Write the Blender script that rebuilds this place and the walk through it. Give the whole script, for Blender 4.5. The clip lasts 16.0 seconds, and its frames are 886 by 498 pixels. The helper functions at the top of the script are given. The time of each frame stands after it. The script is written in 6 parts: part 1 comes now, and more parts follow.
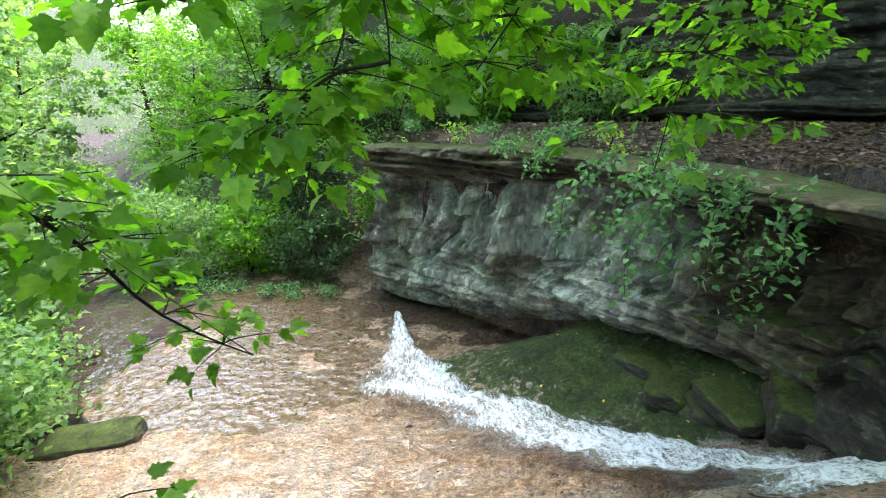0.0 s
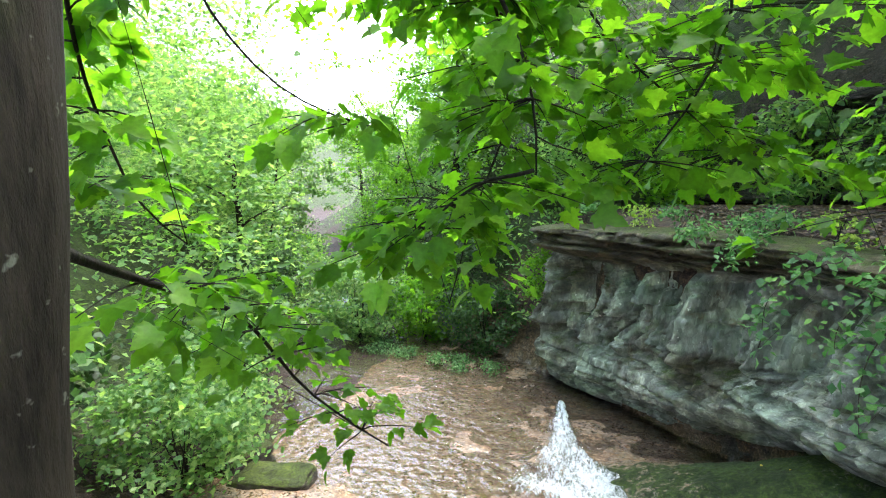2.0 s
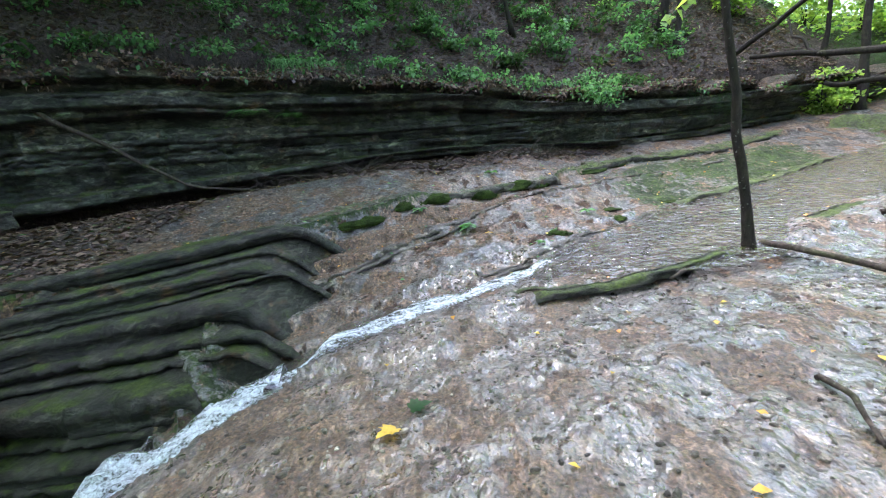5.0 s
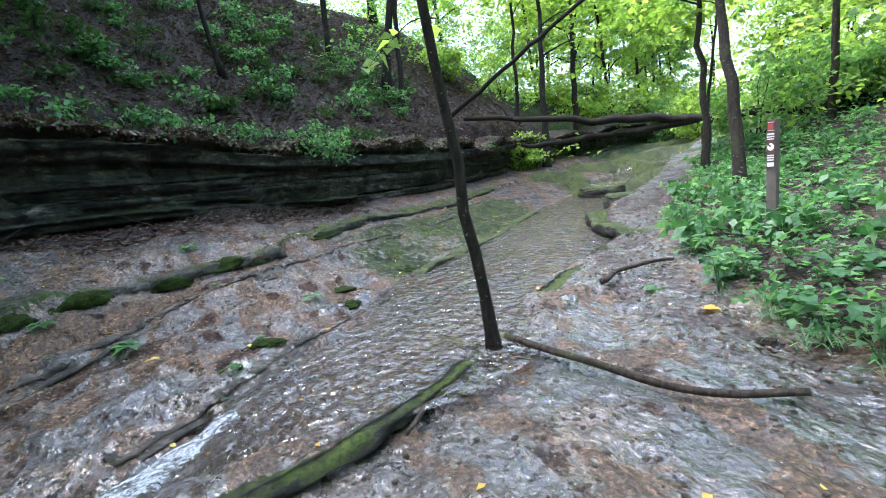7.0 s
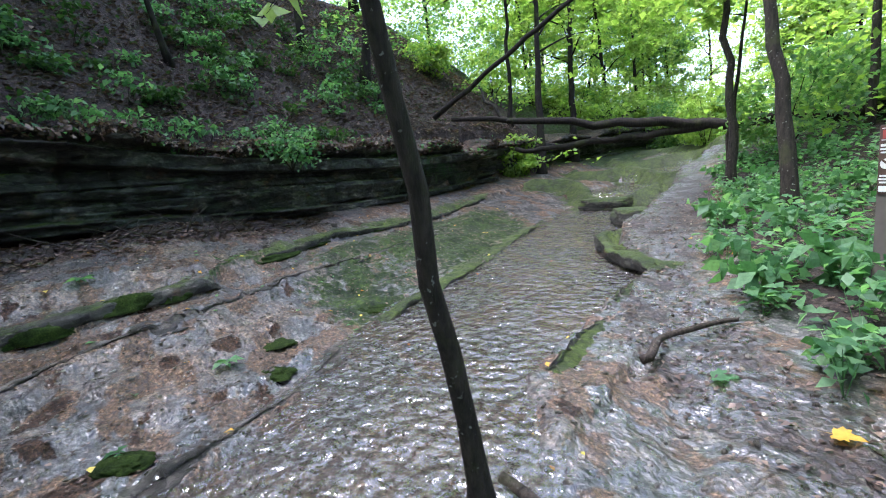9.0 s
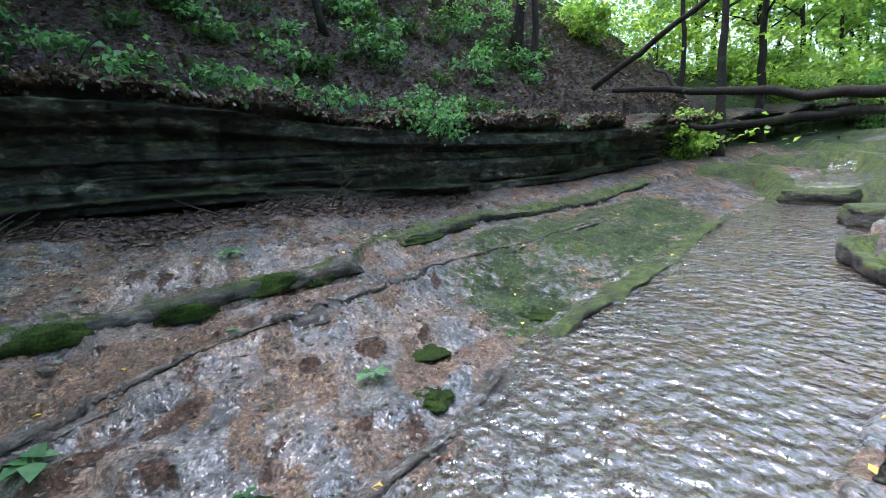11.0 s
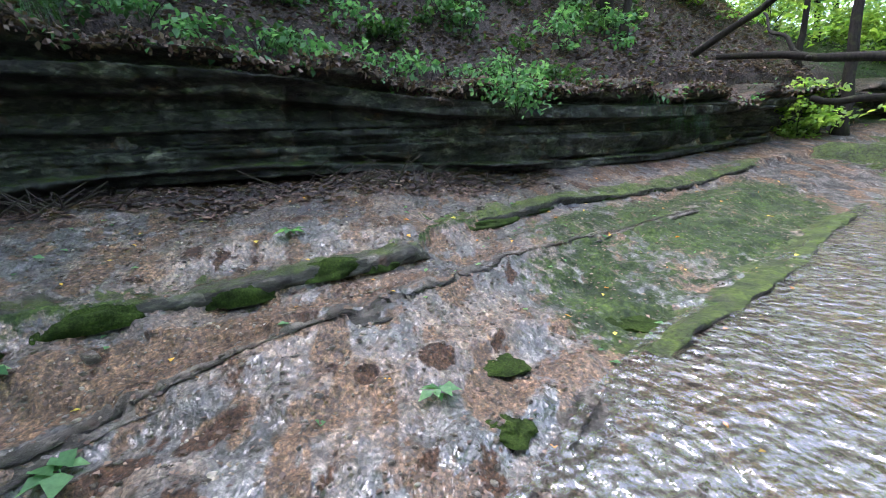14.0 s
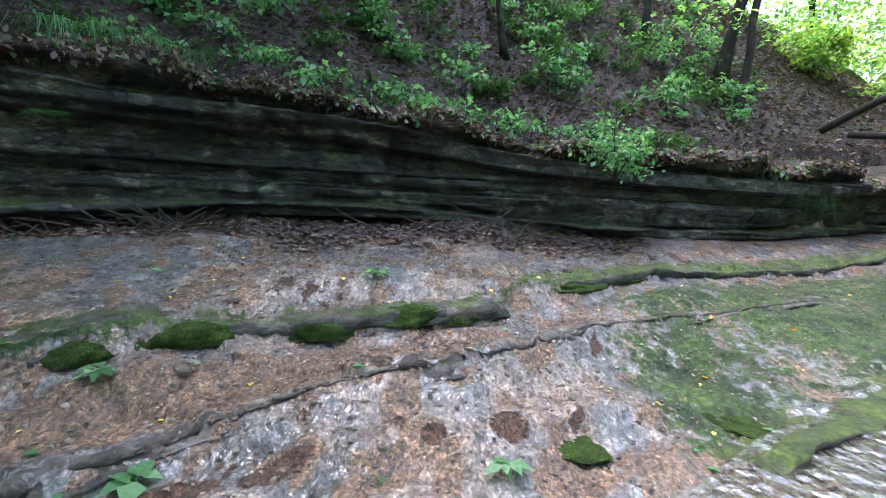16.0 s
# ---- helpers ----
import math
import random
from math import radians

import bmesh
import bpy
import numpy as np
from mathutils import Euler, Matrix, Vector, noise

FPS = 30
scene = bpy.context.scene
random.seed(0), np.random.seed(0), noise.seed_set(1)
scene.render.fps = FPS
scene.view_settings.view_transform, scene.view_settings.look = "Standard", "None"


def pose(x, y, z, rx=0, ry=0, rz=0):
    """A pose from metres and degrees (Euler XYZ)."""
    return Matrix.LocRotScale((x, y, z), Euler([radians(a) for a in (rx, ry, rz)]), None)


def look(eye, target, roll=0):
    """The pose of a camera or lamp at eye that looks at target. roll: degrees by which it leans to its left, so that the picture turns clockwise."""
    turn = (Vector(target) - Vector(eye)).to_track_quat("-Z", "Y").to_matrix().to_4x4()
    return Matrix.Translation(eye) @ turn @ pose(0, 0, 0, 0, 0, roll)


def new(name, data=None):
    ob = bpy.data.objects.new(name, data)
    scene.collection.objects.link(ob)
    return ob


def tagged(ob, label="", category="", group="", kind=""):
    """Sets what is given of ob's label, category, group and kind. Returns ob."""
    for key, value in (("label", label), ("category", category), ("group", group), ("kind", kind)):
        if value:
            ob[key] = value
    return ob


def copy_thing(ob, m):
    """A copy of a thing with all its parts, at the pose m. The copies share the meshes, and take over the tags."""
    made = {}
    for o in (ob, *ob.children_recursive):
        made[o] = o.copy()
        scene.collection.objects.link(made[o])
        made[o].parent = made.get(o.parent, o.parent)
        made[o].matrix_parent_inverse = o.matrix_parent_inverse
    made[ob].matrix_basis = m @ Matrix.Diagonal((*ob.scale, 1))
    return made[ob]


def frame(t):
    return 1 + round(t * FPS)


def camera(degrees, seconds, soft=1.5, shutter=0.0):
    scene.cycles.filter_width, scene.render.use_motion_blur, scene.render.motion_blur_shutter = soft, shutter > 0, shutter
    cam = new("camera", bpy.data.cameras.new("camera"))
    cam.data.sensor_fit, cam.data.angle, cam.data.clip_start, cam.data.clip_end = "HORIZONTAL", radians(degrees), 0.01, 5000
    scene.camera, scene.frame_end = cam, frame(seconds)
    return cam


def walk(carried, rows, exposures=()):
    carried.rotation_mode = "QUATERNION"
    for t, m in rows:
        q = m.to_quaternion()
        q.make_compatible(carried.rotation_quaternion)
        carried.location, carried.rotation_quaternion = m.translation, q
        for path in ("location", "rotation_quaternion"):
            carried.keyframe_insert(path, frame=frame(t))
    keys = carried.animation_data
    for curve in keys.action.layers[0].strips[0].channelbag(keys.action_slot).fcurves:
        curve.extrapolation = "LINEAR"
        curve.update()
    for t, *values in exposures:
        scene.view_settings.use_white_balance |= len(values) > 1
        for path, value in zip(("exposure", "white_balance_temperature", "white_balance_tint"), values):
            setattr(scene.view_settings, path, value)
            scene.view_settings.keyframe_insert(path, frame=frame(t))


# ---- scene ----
cam = camera(86.9, 16.0, soft=1.1)
PATH = [
    (0, (-0.27, -0.292, 1.117), (-0.156, 1.607, 0.5), 0.2),
    (0.5, (-0.251, -0.275, 1.118), (-0.176, 1.631, 0.516), 0.2),
    (1, (-0.234, -0.252, 1.123), (-0.259, 1.668, 0.566), 0.1),
    (1.5, (-0.154, -0.135, 1.153), (-0.476, 1.789, 0.709), -0.1),
    (2, (-0.105, -0.164, 1.249), (-0.728, 1.712, 0.942), -0.8),
    (2.5, (0.028, -0.164, 1.299), (-0.603, 1.699, 0.936), -0.9),
    (3, (0.042, -0.156, 1.334), (-0.087, 1.799, 0.933), -0.1),
    (3.5, (0.119, -0.244, 1.406), (0.905, 1.556, 1.032), 0.9),
    (3.7, (0.173, -0.362, 1.424), (1.33, 1.24, 1.117), 0.5),
    (4, (0.398, -0.47, 1.41), (1.968, 0.749, 1.184), -1.1),
    (4.1, (0.457, -0.525, 1.423), (2.124, 0.561, 1.213), -2.3),
    (4.2, (0.495, -0.597, 1.436), (2.241, 0.36, 1.249), -2.9),
    (4.5, (0.587, -0.787, 1.426), (2.495, -0.231, 1.2), -4.7),
    (5, (0.9, -0.923, 1.44), (2.856, -1.026, 1.036), -5.1),
    (5.2, (1.05, -0.985, 1.494), (2.98, -1.326, 1.094), -4.9),
    (7.3, (2.774, -2.247, 1.679), (4.422, -3.341, 1.384), -5.9),
    (7.5, (2.972, -2.38, 1.699), (4.604, -3.5, 1.416), -6.1),
    (8, (3.24, -2.781, 1.762), (4.855, -3.932, 1.507), -6.4),
    (8.5, (3.474, -3.055, 1.792), (5.072, -4.226, 1.52), -5.4),
    (9, (3.833, -3.161, 1.802), (5.476, -4.26, 1.497), -4.7),
    (9.5, (4.149, -3.274, 1.799), (5.917, -4.137, 1.44), -4.4),
    (9.7, (4.28, -3.281, 1.785), (6.112, -4.0, 1.431), -4.2),
    (11.8, (5.369, -3.192, 1.851), (7.234, -3.819, 1.496), -3.0),
    (12, (5.397, -3.197, 1.87), (7.138, -4.105, 1.488), -1.9),
    (12.5, (5.397, -3.251, 1.889), (6.984, -4.436, 1.614), -3.1),
    (13, (5.409, -3.287, 1.831), (7.258, -3.969, 1.49), -4.6),
    (13.5, (5.518, -3.243, 1.858), (7.449, -3.639, 1.519), -2.2),
    (14, (5.725, -3.284, 1.827), (7.638, -3.652, 1.375), -2.0),
    (14.5, (5.877, -3.444, 1.83), (7.776, -3.17, 1.264), -4.3),
    (15, (5.898, -3.364, 1.833), (7.74, -2.758, 1.342), -3.7),
    (15.5, (5.816, -3.281, 1.883), (7.742, -2.822, 1.602), 0.9),
    (16, (5.816, -3.237, 1.865), (7.8, -3.274, 1.617), 3.2),
]
EXPOSURES = [(0.0, 3.1, 6400, 11), (3.0, 3.0, 6400, 11), (3.6, 2.45, 6600, 14), (4.1, 2.55, 6500, 14), (4.5, 2.95, 6300, 15), (4.9, 3.0, 5900, 18), (7.3, 2.45, 5600, 19), (8.3, 2.4, 5600, 19), (9.2, 2.25, 5600, 19), (12.3, 2.65, 5500, 19), (13.0, 2.6, 5500, 19), (14.3, 2.9, 5800, 21), (15.3, 3.15, 5800, 22), (16.0, 3.1, 5700, 22)]
walk(cam, [(t, look(eye, target, roll)) for t, eye, target, roll in PATH], EXPOSURES)

# ---- light ----
world = bpy.data.worlds.new("sky")
scene.world = world
world.use_nodes = True
_n = world.node_tree.nodes
_sky = _n.new("ShaderNodeTexSky")
_sky.sky_type, _sky.sun_disc = "NISHITA", False
_sky.sun_elevation, _sky.sun_rotation = radians(70), radians(37)
_sky.dust_density, _sky.ozone_density, _sky.air_density = 3.0, 0.6, 1.0
_hsv = _n.new("ShaderNodeHueSaturation")
_hsv.inputs["Saturation"].default_value = 0.75
_hsv.inputs["Value"].default_value = 1.45
world.node_tree.links.new(_sky.outputs[0], _hsv.inputs["Color"])
world.node_tree.links.new(_hsv.outputs[0], _n["Background"].inputs[0])
_n["Background"].inputs[1].default_value = 0.15
sun = new("sun", bpy.data.lights.new("sun", "SUN"))
sun.data.energy, sun.data.angle, sun.data.color = 0.9, radians(30), (1.0, 0.97, 0.92)
sun.matrix_world = look((0, 0, 30), (-3.0, -4.0, 16.0))


# ---- noise and mesh helpers ----
def _hash(i, j, k, seed):
    h = (i * 374761393 + j * 668265263 + k * 1274126177 + seed * 974634757) & 0x7FFFFFFF
    h = ((h ^ (h >> 13)) * 1274126177) & 0x7FFFFFFF
    h = h ^ (h >> 16)
    return (h & 0xFFFF) / 65535.0


def vnoise(x, y, z=0.0, seed=0):
    """Smooth value noise, -1 to 1, on arrays."""
    x, y, z = np.broadcast_arrays(np.asarray(x, float), np.asarray(y, float), np.asarray(z, float))
    xi, yi, zi = np.floor(x).astype(np.int64), np.floor(y).astype(np.int64), np.floor(z).astype(np.int64)
    fx, fy, fz = x - xi, y - yi, z - zi
    fx, fy, fz = (f * f * (3 - 2 * f) for f in (fx, fy, fz))
    out = 0
    for a in (0, 1):
        for b in (0, 1):
            for c in (0, 1):
                wgt = (fx if a else 1 - fx) * (fy if b else 1 - fy) * (fz if c else 1 - fz)
                out = out + wgt * _hash(xi + a, yi + b, zi + c, seed)
    return out * 2 - 1


def fbm(x, y, z=0.0, octaves=4, seed=0):
    total, amp = 0.0, 0.5
    for o in range(octaves):
        total = total + amp * vnoise(x, y, z, seed + o * 17)
        x, y, z, amp = np.asarray(x) * 2.03, np.asarray(y) * 2.03, np.asarray(z) * 2.03, amp * 0.5
    return total


def sstep(a, b, x):
    t = np.clip((np.asarray(x, float) - a) / (b - a), 0, 1)
    return t * t * (3 - 2 * t)


def lerp(a, b, f):
    return a + (b - a) * f


def along(v, *pairs):
    """Piecewise line through (key, value) pairs in rising order of key."""
    return np.interp(v, [p[0] for p in pairs], [p[1] for p in pairs])


def npmesh(name, verts, faces, material=None, smooth=True, attrs=None):
    """A mesh from arrays; faces all of one corner count."""
    verts, faces = np.asarray(verts, np.float32), np.asarray(faces, np.int32)
    me = bpy.data.meshes.new(name)
    n = faces.shape[1]
    me.vertices.add(len(verts))
    me.vertices.foreach_set("co", verts.ravel())
    me.loops.add(faces.size)
    me.loops.foreach_set("vertex_index", faces.ravel())
    me.polygons.add(len(faces))
    me.polygons.foreach_set("loop_start", np.arange(0, faces.size, n, dtype=np.int32))
    me.polygons.foreach_set("loop_total", np.full(len(faces), n, np.int32))
    if smooth:
        me.polygons.foreach_set("use_smooth", np.ones(len(faces), bool))
    for key, values in (attrs or {}).items():
        me.attributes.new(key, "FLOAT", "POINT").data.foreach_set("value", np.asarray(values, np.float32).ravel())
    me.update()
    me.validate()
    if material:
        me.materials.append(material)
    return me


def gridfaces(nu, nv):
    i = np.arange(nu * nv).reshape(nu, nv)
    return np.stack([i[:-1, :-1].ravel(), i[1:, :-1].ravel(), i[1:, 1:].ravel(), i[:-1, 1:].ravel()], 1)


def part(name, me, parent, label=""):
    """Links a mesh as one part under a thing."""
    ob = new(name, me)
    ob.parent = parent
    if label:
        ob["label"] = label
    return ob


def empty(name, at):
    ob = new(name)
    ob.location = at
    ob.empty_display_size = 0.1
    return ob


def tube(points, radii, sides=8, wobble=0.0, seed=0):
    """Vertices and quads of a tapered bent tube, closed at both ends by a point."""
    pts = np.array(points, float)
    rad = np.broadcast_to(np.array(radii, float), (len(pts),)).copy()
    tan = np.gradient(pts, axis=0)
    tan /= np.linalg.norm(tan, axis=1)[:, None] + 1e-9
    ref = np.array([0.0, 0.0, 1.0]) if abs(tan[0][2]) < 0.8 else np.array([1.0, 0.0, 0.0])
    verts = []
    for i, p in enumerate(pts):
        a = np.cross(tan[i], ref)
        a /= np.linalg.norm(a) + 1e-9
        b = np.cross(tan[i], a)
        th = np.linspace(0, 2 * np.pi, sides, endpoint=False)
        r = rad[i] * (1 + wobble * vnoise(np.cos(th) * 1.7, np.sin(th) * 1.7, i * 0.6 + seed * 3.1, seed))
        verts.append(p + np.outer(r * np.cos(th), a) + np.outer(r * np.sin(th), b))
    verts = np.concatenate(verts)
    n = len(pts)
    f = []
    for i in range(n - 1):
        for j in range(sides):
            k = (j + 1) % sides
            f.append((i * sides + j, i * sides + k, (i + 1) * sides + k, (i + 1) * sides + j))
    c0, c1 = len(verts), len(verts) + 1
    verts = np.concatenate([verts, pts[:1], pts[-1:]])
    for j in range(0, sides, 2):
        f.append((c0, (j + 2) % sides, j + 1, j))
        e = (n - 1) * sides
        f.append((c1, e + j, e + j + 1, e + (j + 2) % sides))
    return verts, np.array(f)


def bend(points, n=12, jitter=0.0, seed=0):
    """A smooth resampled path through points."""
    p = np.array(points, float)
    d = np.concatenate([[0], np.cumsum(np.linalg.norm(np.diff(p, axis=0), axis=1))])
    t = np.linspace(0, d[-1], n)
    q = np.stack([np.interp(t, d, p[:, k]) for k in range(3)], 1)
    for _ in range(2):
        q[1:-1] = 0.25 * q[:-2] + 0.5 * q[1:-1] + 0.25 * q[2:]
    if jitter:
        for k in range(3):
            q[1:, k] += jitter * vnoise(t[1:] * 2.1, k * 7.3, 0, seed)
    return q


def joined(pieces):
    vs, fs, o = [], [], 0
    for v, f in pieces:
        vs.append(v)
        fs.append(f + o)
        o += len(v)
    return np.concatenate(vs), np.concatenate(fs)


# ---- materials ----
def material(name, rough=0.7, spec=0.5):
    m = bpy.data.materials.new(name)
    m.use_nodes = True
    b = m.node_tree.nodes["Principled BSDF"]
    b.inputs["Roughness"].default_value = rough
    b.inputs["Specular IOR Level"].default_value = spec
    return m, m.node_tree.nodes, m.node_tree.links, b


def node(nodes, kind, **inputs):
    n = nodes.new(kind)
    for key, value in inputs.items():
        n.inputs[key.replace("_", " ")].default_value = value
    return n


def noise_tex(nodes, links, scale, detail=5.0, rough=0.6, vector=None, stretch=None, turn=0.0):
    n = node(nodes, "ShaderNodeTexNoise", Scale=scale, Detail=detail, Roughness=rough)
    if vector is None:
        vector = nodes.new("ShaderNodeNewGeometry").outputs["Position"]
    if stretch:
        mp = nodes.new("ShaderNodeMapping")
        mp.inputs["Scale"].default_value = stretch
        mp.inputs["Rotation"].default_value = (0, 0, radians(turn))
        links.new(vector, mp.inputs["Vector"])
        vector = mp.outputs[0]
    links.new(vector, n.inputs["Vector"])
    return n.outputs["Fac"]


def ramp(nodes, links, fac, *stops):
    r = nodes.new("ShaderNodeValToRGB")
    e = r.color_ramp.elements
    while len(e) < len(stops):
        e.new(0.5)
    for el, (pos, col) in zip(e, stops):
        el.position = pos
        el.color = (*col, 1) if len(col) == 3 else col
    links.new(fac, r.inputs[0])
    return r.outputs[0]


def mixc(nodes, links, fac, a, b):
    m = nodes.new("ShaderNodeMix")
    m.data_type = "RGBA"
    for sock, value in ((m.inputs[0], fac), (m.inputs[6], a), (m.inputs[7], b)):
        if isinstance(value, (int, float)):
            sock.default_value = value
        elif isinstance(value, tuple):
            sock.default_value = (*value, 1)
        else:
            links.new(value, sock)
    return m.outputs[2]


def mathn(nodes, links, op, a, b=0.0, clamp=False):
    m = nodes.new("ShaderNodeMath")
    m.operation, m.use_clamp = op, clamp
    m.inputs[2].default_value = 0.35
    for sock, value in zip(m.inputs, (a, b)):
        if isinstance(value, (int, float)):
            sock.default_value = value
        else:
            links.new(value, sock)
    return m.outputs[0]


def attr(nodes, key):
    a = nodes.new("ShaderNodeAttribute")
    a.attribute_name = key
    return a.outputs["Fac"]


def bump(nodes, links, bsdf, height, strength=0.5, distance=0.03):
    b = node(nodes, "ShaderNodeBump", Strength=strength, Distance=distance)
    links.new(height, b.inputs["Height"])
    links.new(b.outputs[0], bsdf.inputs["Normal"])


def shards(nodes, links, scale, low, high, stretch=(1, 1, 1), turn=0.0):
    """Grey values that jump from one angular flake of stone to the next, and the distance within a flake."""
    warp = noise_tex(nodes, links, scale * 0.5, 3, 0.6)
    pos = nodes.new("ShaderNodeNewGeometry").outputs["Position"]
    add = nodes.new("ShaderNodeVectorMath")
    add.operation = "ADD"
    sc = nodes.new("ShaderNodeVectorMath")
    sc.operation = "SCALE"
    sc.inputs["Scale"].default_value = 1.6 / scale
    comb = nodes.new("ShaderNodeCombineXYZ")
    for k in range(3):
        links.new(warp, comb.inputs[k])
    links.new(comb.outputs[0], sc.inputs[0])
    links.new(pos, add.inputs[0])
    links.new(sc.outputs[0], add.inputs[1])
    mp = nodes.new("ShaderNodeMapping")
    mp.inputs["Scale"].default_value = stretch
    mp.inputs["Rotation"].default_value = (0, 0, radians(turn))
    links.new(add.outputs[0], mp.inputs[0])
    v = nodes.new("ShaderNodeTexVoronoi")
    v.inputs["Scale"].default_value = scale
    links.new(mp.outputs[0], v.inputs["Vector"])
    sep = nodes.new("ShaderNodeSeparateColor")
    links.new(v.outputs["Color"], sep.inputs[0])
    val = ramp(nodes, links, sep.outputs[0], (0.0, (low,) * 3), (0.7, (1.0,) * 3), (1.0, (high,) * 3))
    return val, sep.outputs[1], v.outputs["Distance"]


def times(nodes, links, a, b, fac=1.0):
    m = nodes.new("ShaderNodeMix")
    m.data_type, m.blend_type = "RGBA", "MULTIPLY"
    m.inputs[0].default_value = fac
    links.new(a, m.inputs[6])
    links.new(b, m.inputs[7])
    return m.outputs[2]


def ground_material():
    m, n, l, b = material("wet_streambed_rock", 0.4)
    big = noise_tex(n, l, 0.9, 4)
    mid = noise_tex(n, l, 5.0, 6, 0.65)
    fine = noise_tex(n, l, 38.0, 5, 0.7)
    flaky = noise_tex(n, l, 8.0, 5, 0.65, stretch=(0.85, 1.1, 2.0), turn=48)
    rock = ramp(n, l, mid, (0.3, (0.014, 0.0125, 0.0115)), (0.5, (0.056, 0.051, 0.047)), (0.7, (0.155, 0.143, 0.134)))
    tan = ramp(n, l, flaky, (0.3, (0.06, 0.033, 0.016)), (0.55, (0.23, 0.14, 0.08)), (0.75, (0.42, 0.31, 0.21)))
    patch = mathn(n, l, "MULTIPLY", ramp(n, l, big, (0.47, (0, 0, 0)), (0.62, (1, 1, 1))), 0.55)
    col = mixc(n, l, mathn(n, l, "MAXIMUM", patch, attr(n, "tan")), rock, tan)
    rust = ramp(n, l, noise_tex(n, l, 30.0, 5, 0.7), (0.3, (0.03, 0.017, 0.009)), (0.55, (0.12, 0.069, 0.036)), (0.75, (0.25, 0.155, 0.09)))
    rmask = ramp(n, l, noise_tex(n, l, 2.1, 3.5, 0.55, stretch=(0.7, 1.25, 1.0), turn=48), (0.52, (0, 0, 0)), (0.555, (0.9, 0.9, 0.9)))
    rmask = mathn(n, l, "MAXIMUM", rmask, ramp(n, l, mathn(n, l, "ADD", attr(n, "rust"), mathn(n, l, "MULTIPLY", mathn(n, l, "SUBTRACT", flaky, 0.5), 1.6)), (0.55, (0, 0, 0)), (0.68, (0.95, 0.95, 0.95))))
    col = mixc(n, l, mathn(n, l, "MULTIPLY", rmask, mathn(n, l, "SUBTRACT", 1.0, attr(n, "tan"), True)), col, rust)
    soil = ramp(n, l, noise_tex(n, l, 60.0, 4, 0.7), (0.3, (0.012, 0.006, 0.003)), (0.7, (0.075, 0.038, 0.02)))
    smask = ramp(n, l, noise_tex(n, l, 2.7, 5, 0.62, stretch=(0.6, 1.3, 1.0), turn=48), (0.60, (0, 0, 0)), (0.64, (1, 1, 1)))
    smask = mathn(n, l, "MAXIMUM", smask, ramp(n, l, mathn(n, l, "ADD", attr(n, "soil"), mathn(n, l, "MULTIPLY", mathn(n, l, "SUBTRACT", mid, 0.5), 0.9)), (0.4, (0, 0, 0)), (0.5, (1, 1, 1))))
    smask = mathn(n, l, "MULTIPLY", smask, mathn(n, l, "SUBTRACT", 1.0, attr(n, "tan"), True))
    col = mixc(n, l, smask, col, soil)
    grit = ramp(n, l, fine, (0.36, (0.25, 0.24, 0.23)), (0.5, (1, 1, 1)), (0.64, (1.9, 1.87, 1.83)))
    mul = n.new("ShaderNodeMix")
    mul.data_type, mul.blend_type = "RGBA", "MULTIPLY"
    mul.inputs[0].default_value = 0.8
    l.new(col, mul.inputs[6])
    l.new(grit, mul.inputs[7])
    col = mul.outputs[2]
    c1, t1, d1 = shards(n, l, 7.0, 0.6, 1.35, (0.8, 1.25, 1.0), 48)
    c2, t2, d2 = shards(n, l, 26.0, 0.4, 1.6, (0.85, 1.2, 1.0), 48)
    col = mixc(n, l, mathn(n, l, "MULTIPLY", attr(n, "tan"), 1.1, True), times(n, l, times(n, l, col, c1, 0.75), c2, 0.75), times(n, l, col, c2, 0.35))
    litter = ramp(n, l, noise_tex(n, l, 26.0, 6, 0.75), (0.3, (0.009, 0.006, 0.005)), (0.5, (0.036, 0.024, 0.02)), (0.7, (0.1, 0.068, 0.056)))
    litter = times(n, l, times(n, l, litter, c1, 0.8), c2, 0.8)
    lmask = ramp(n, l, mathn(n, l, "ADD", attr(n, "litter"), mathn(n, l, "MULTIPLY", mathn(n, l, "SUBTRACT", mid, 0.5), 0.9)), (0.42, (0, 0, 0)), (0.58, (1, 1, 1)))
    col = mixc(n, l, lmask, col, litter)
    moss = ramp(n, l, noise_tex(n, l, 17.0, 6, 0.7), (0.3, (0.005, 0.010, 0.002)), (0.5, (0.018, 0.034, 0.006)), (0.72, (0.055, 0.083, 0.014)))
    mmask = ramp(n, l, mathn(n, l, "ADD", attr(n, "moss"), mathn(n, l, "MULTIPLY", mathn(n, l, "SUBTRACT", noise_tex(n, l, 7.0, 6, 0.7), 0.5), 1.5)), (0.42, (0, 0, 0)), (0.62, (1, 1, 1)))
    moss = times(n, l, moss, ramp(n, l, noise_tex(n, l, 2.6, 4, 0.6), (0.35, (0.45, 0.5, 0.4)), (0.65, (1.5, 1.4, 1.1))))
    col = mixc(n, l, mmask, col, moss)
    l.new(col, b.inputs["Base Color"])
    wet = mathn(n, l, "MULTIPLY", attr(n, "wet"), mathn(n, l, "SUBTRACT", 1.0, mathn(n, l, "MAXIMUM", mathn(n, l, "MAXIMUM", mmask, smask), mathn(n, l, "MULTIPLY", rmask, 0.75))))
    dry = ramp(n, l, noise_tex(n, l, 3.0, 5, 0.65), (0.38, (0.25, 0.25, 0.25)), (0.66, (0.6, 0.6, 0.6)))
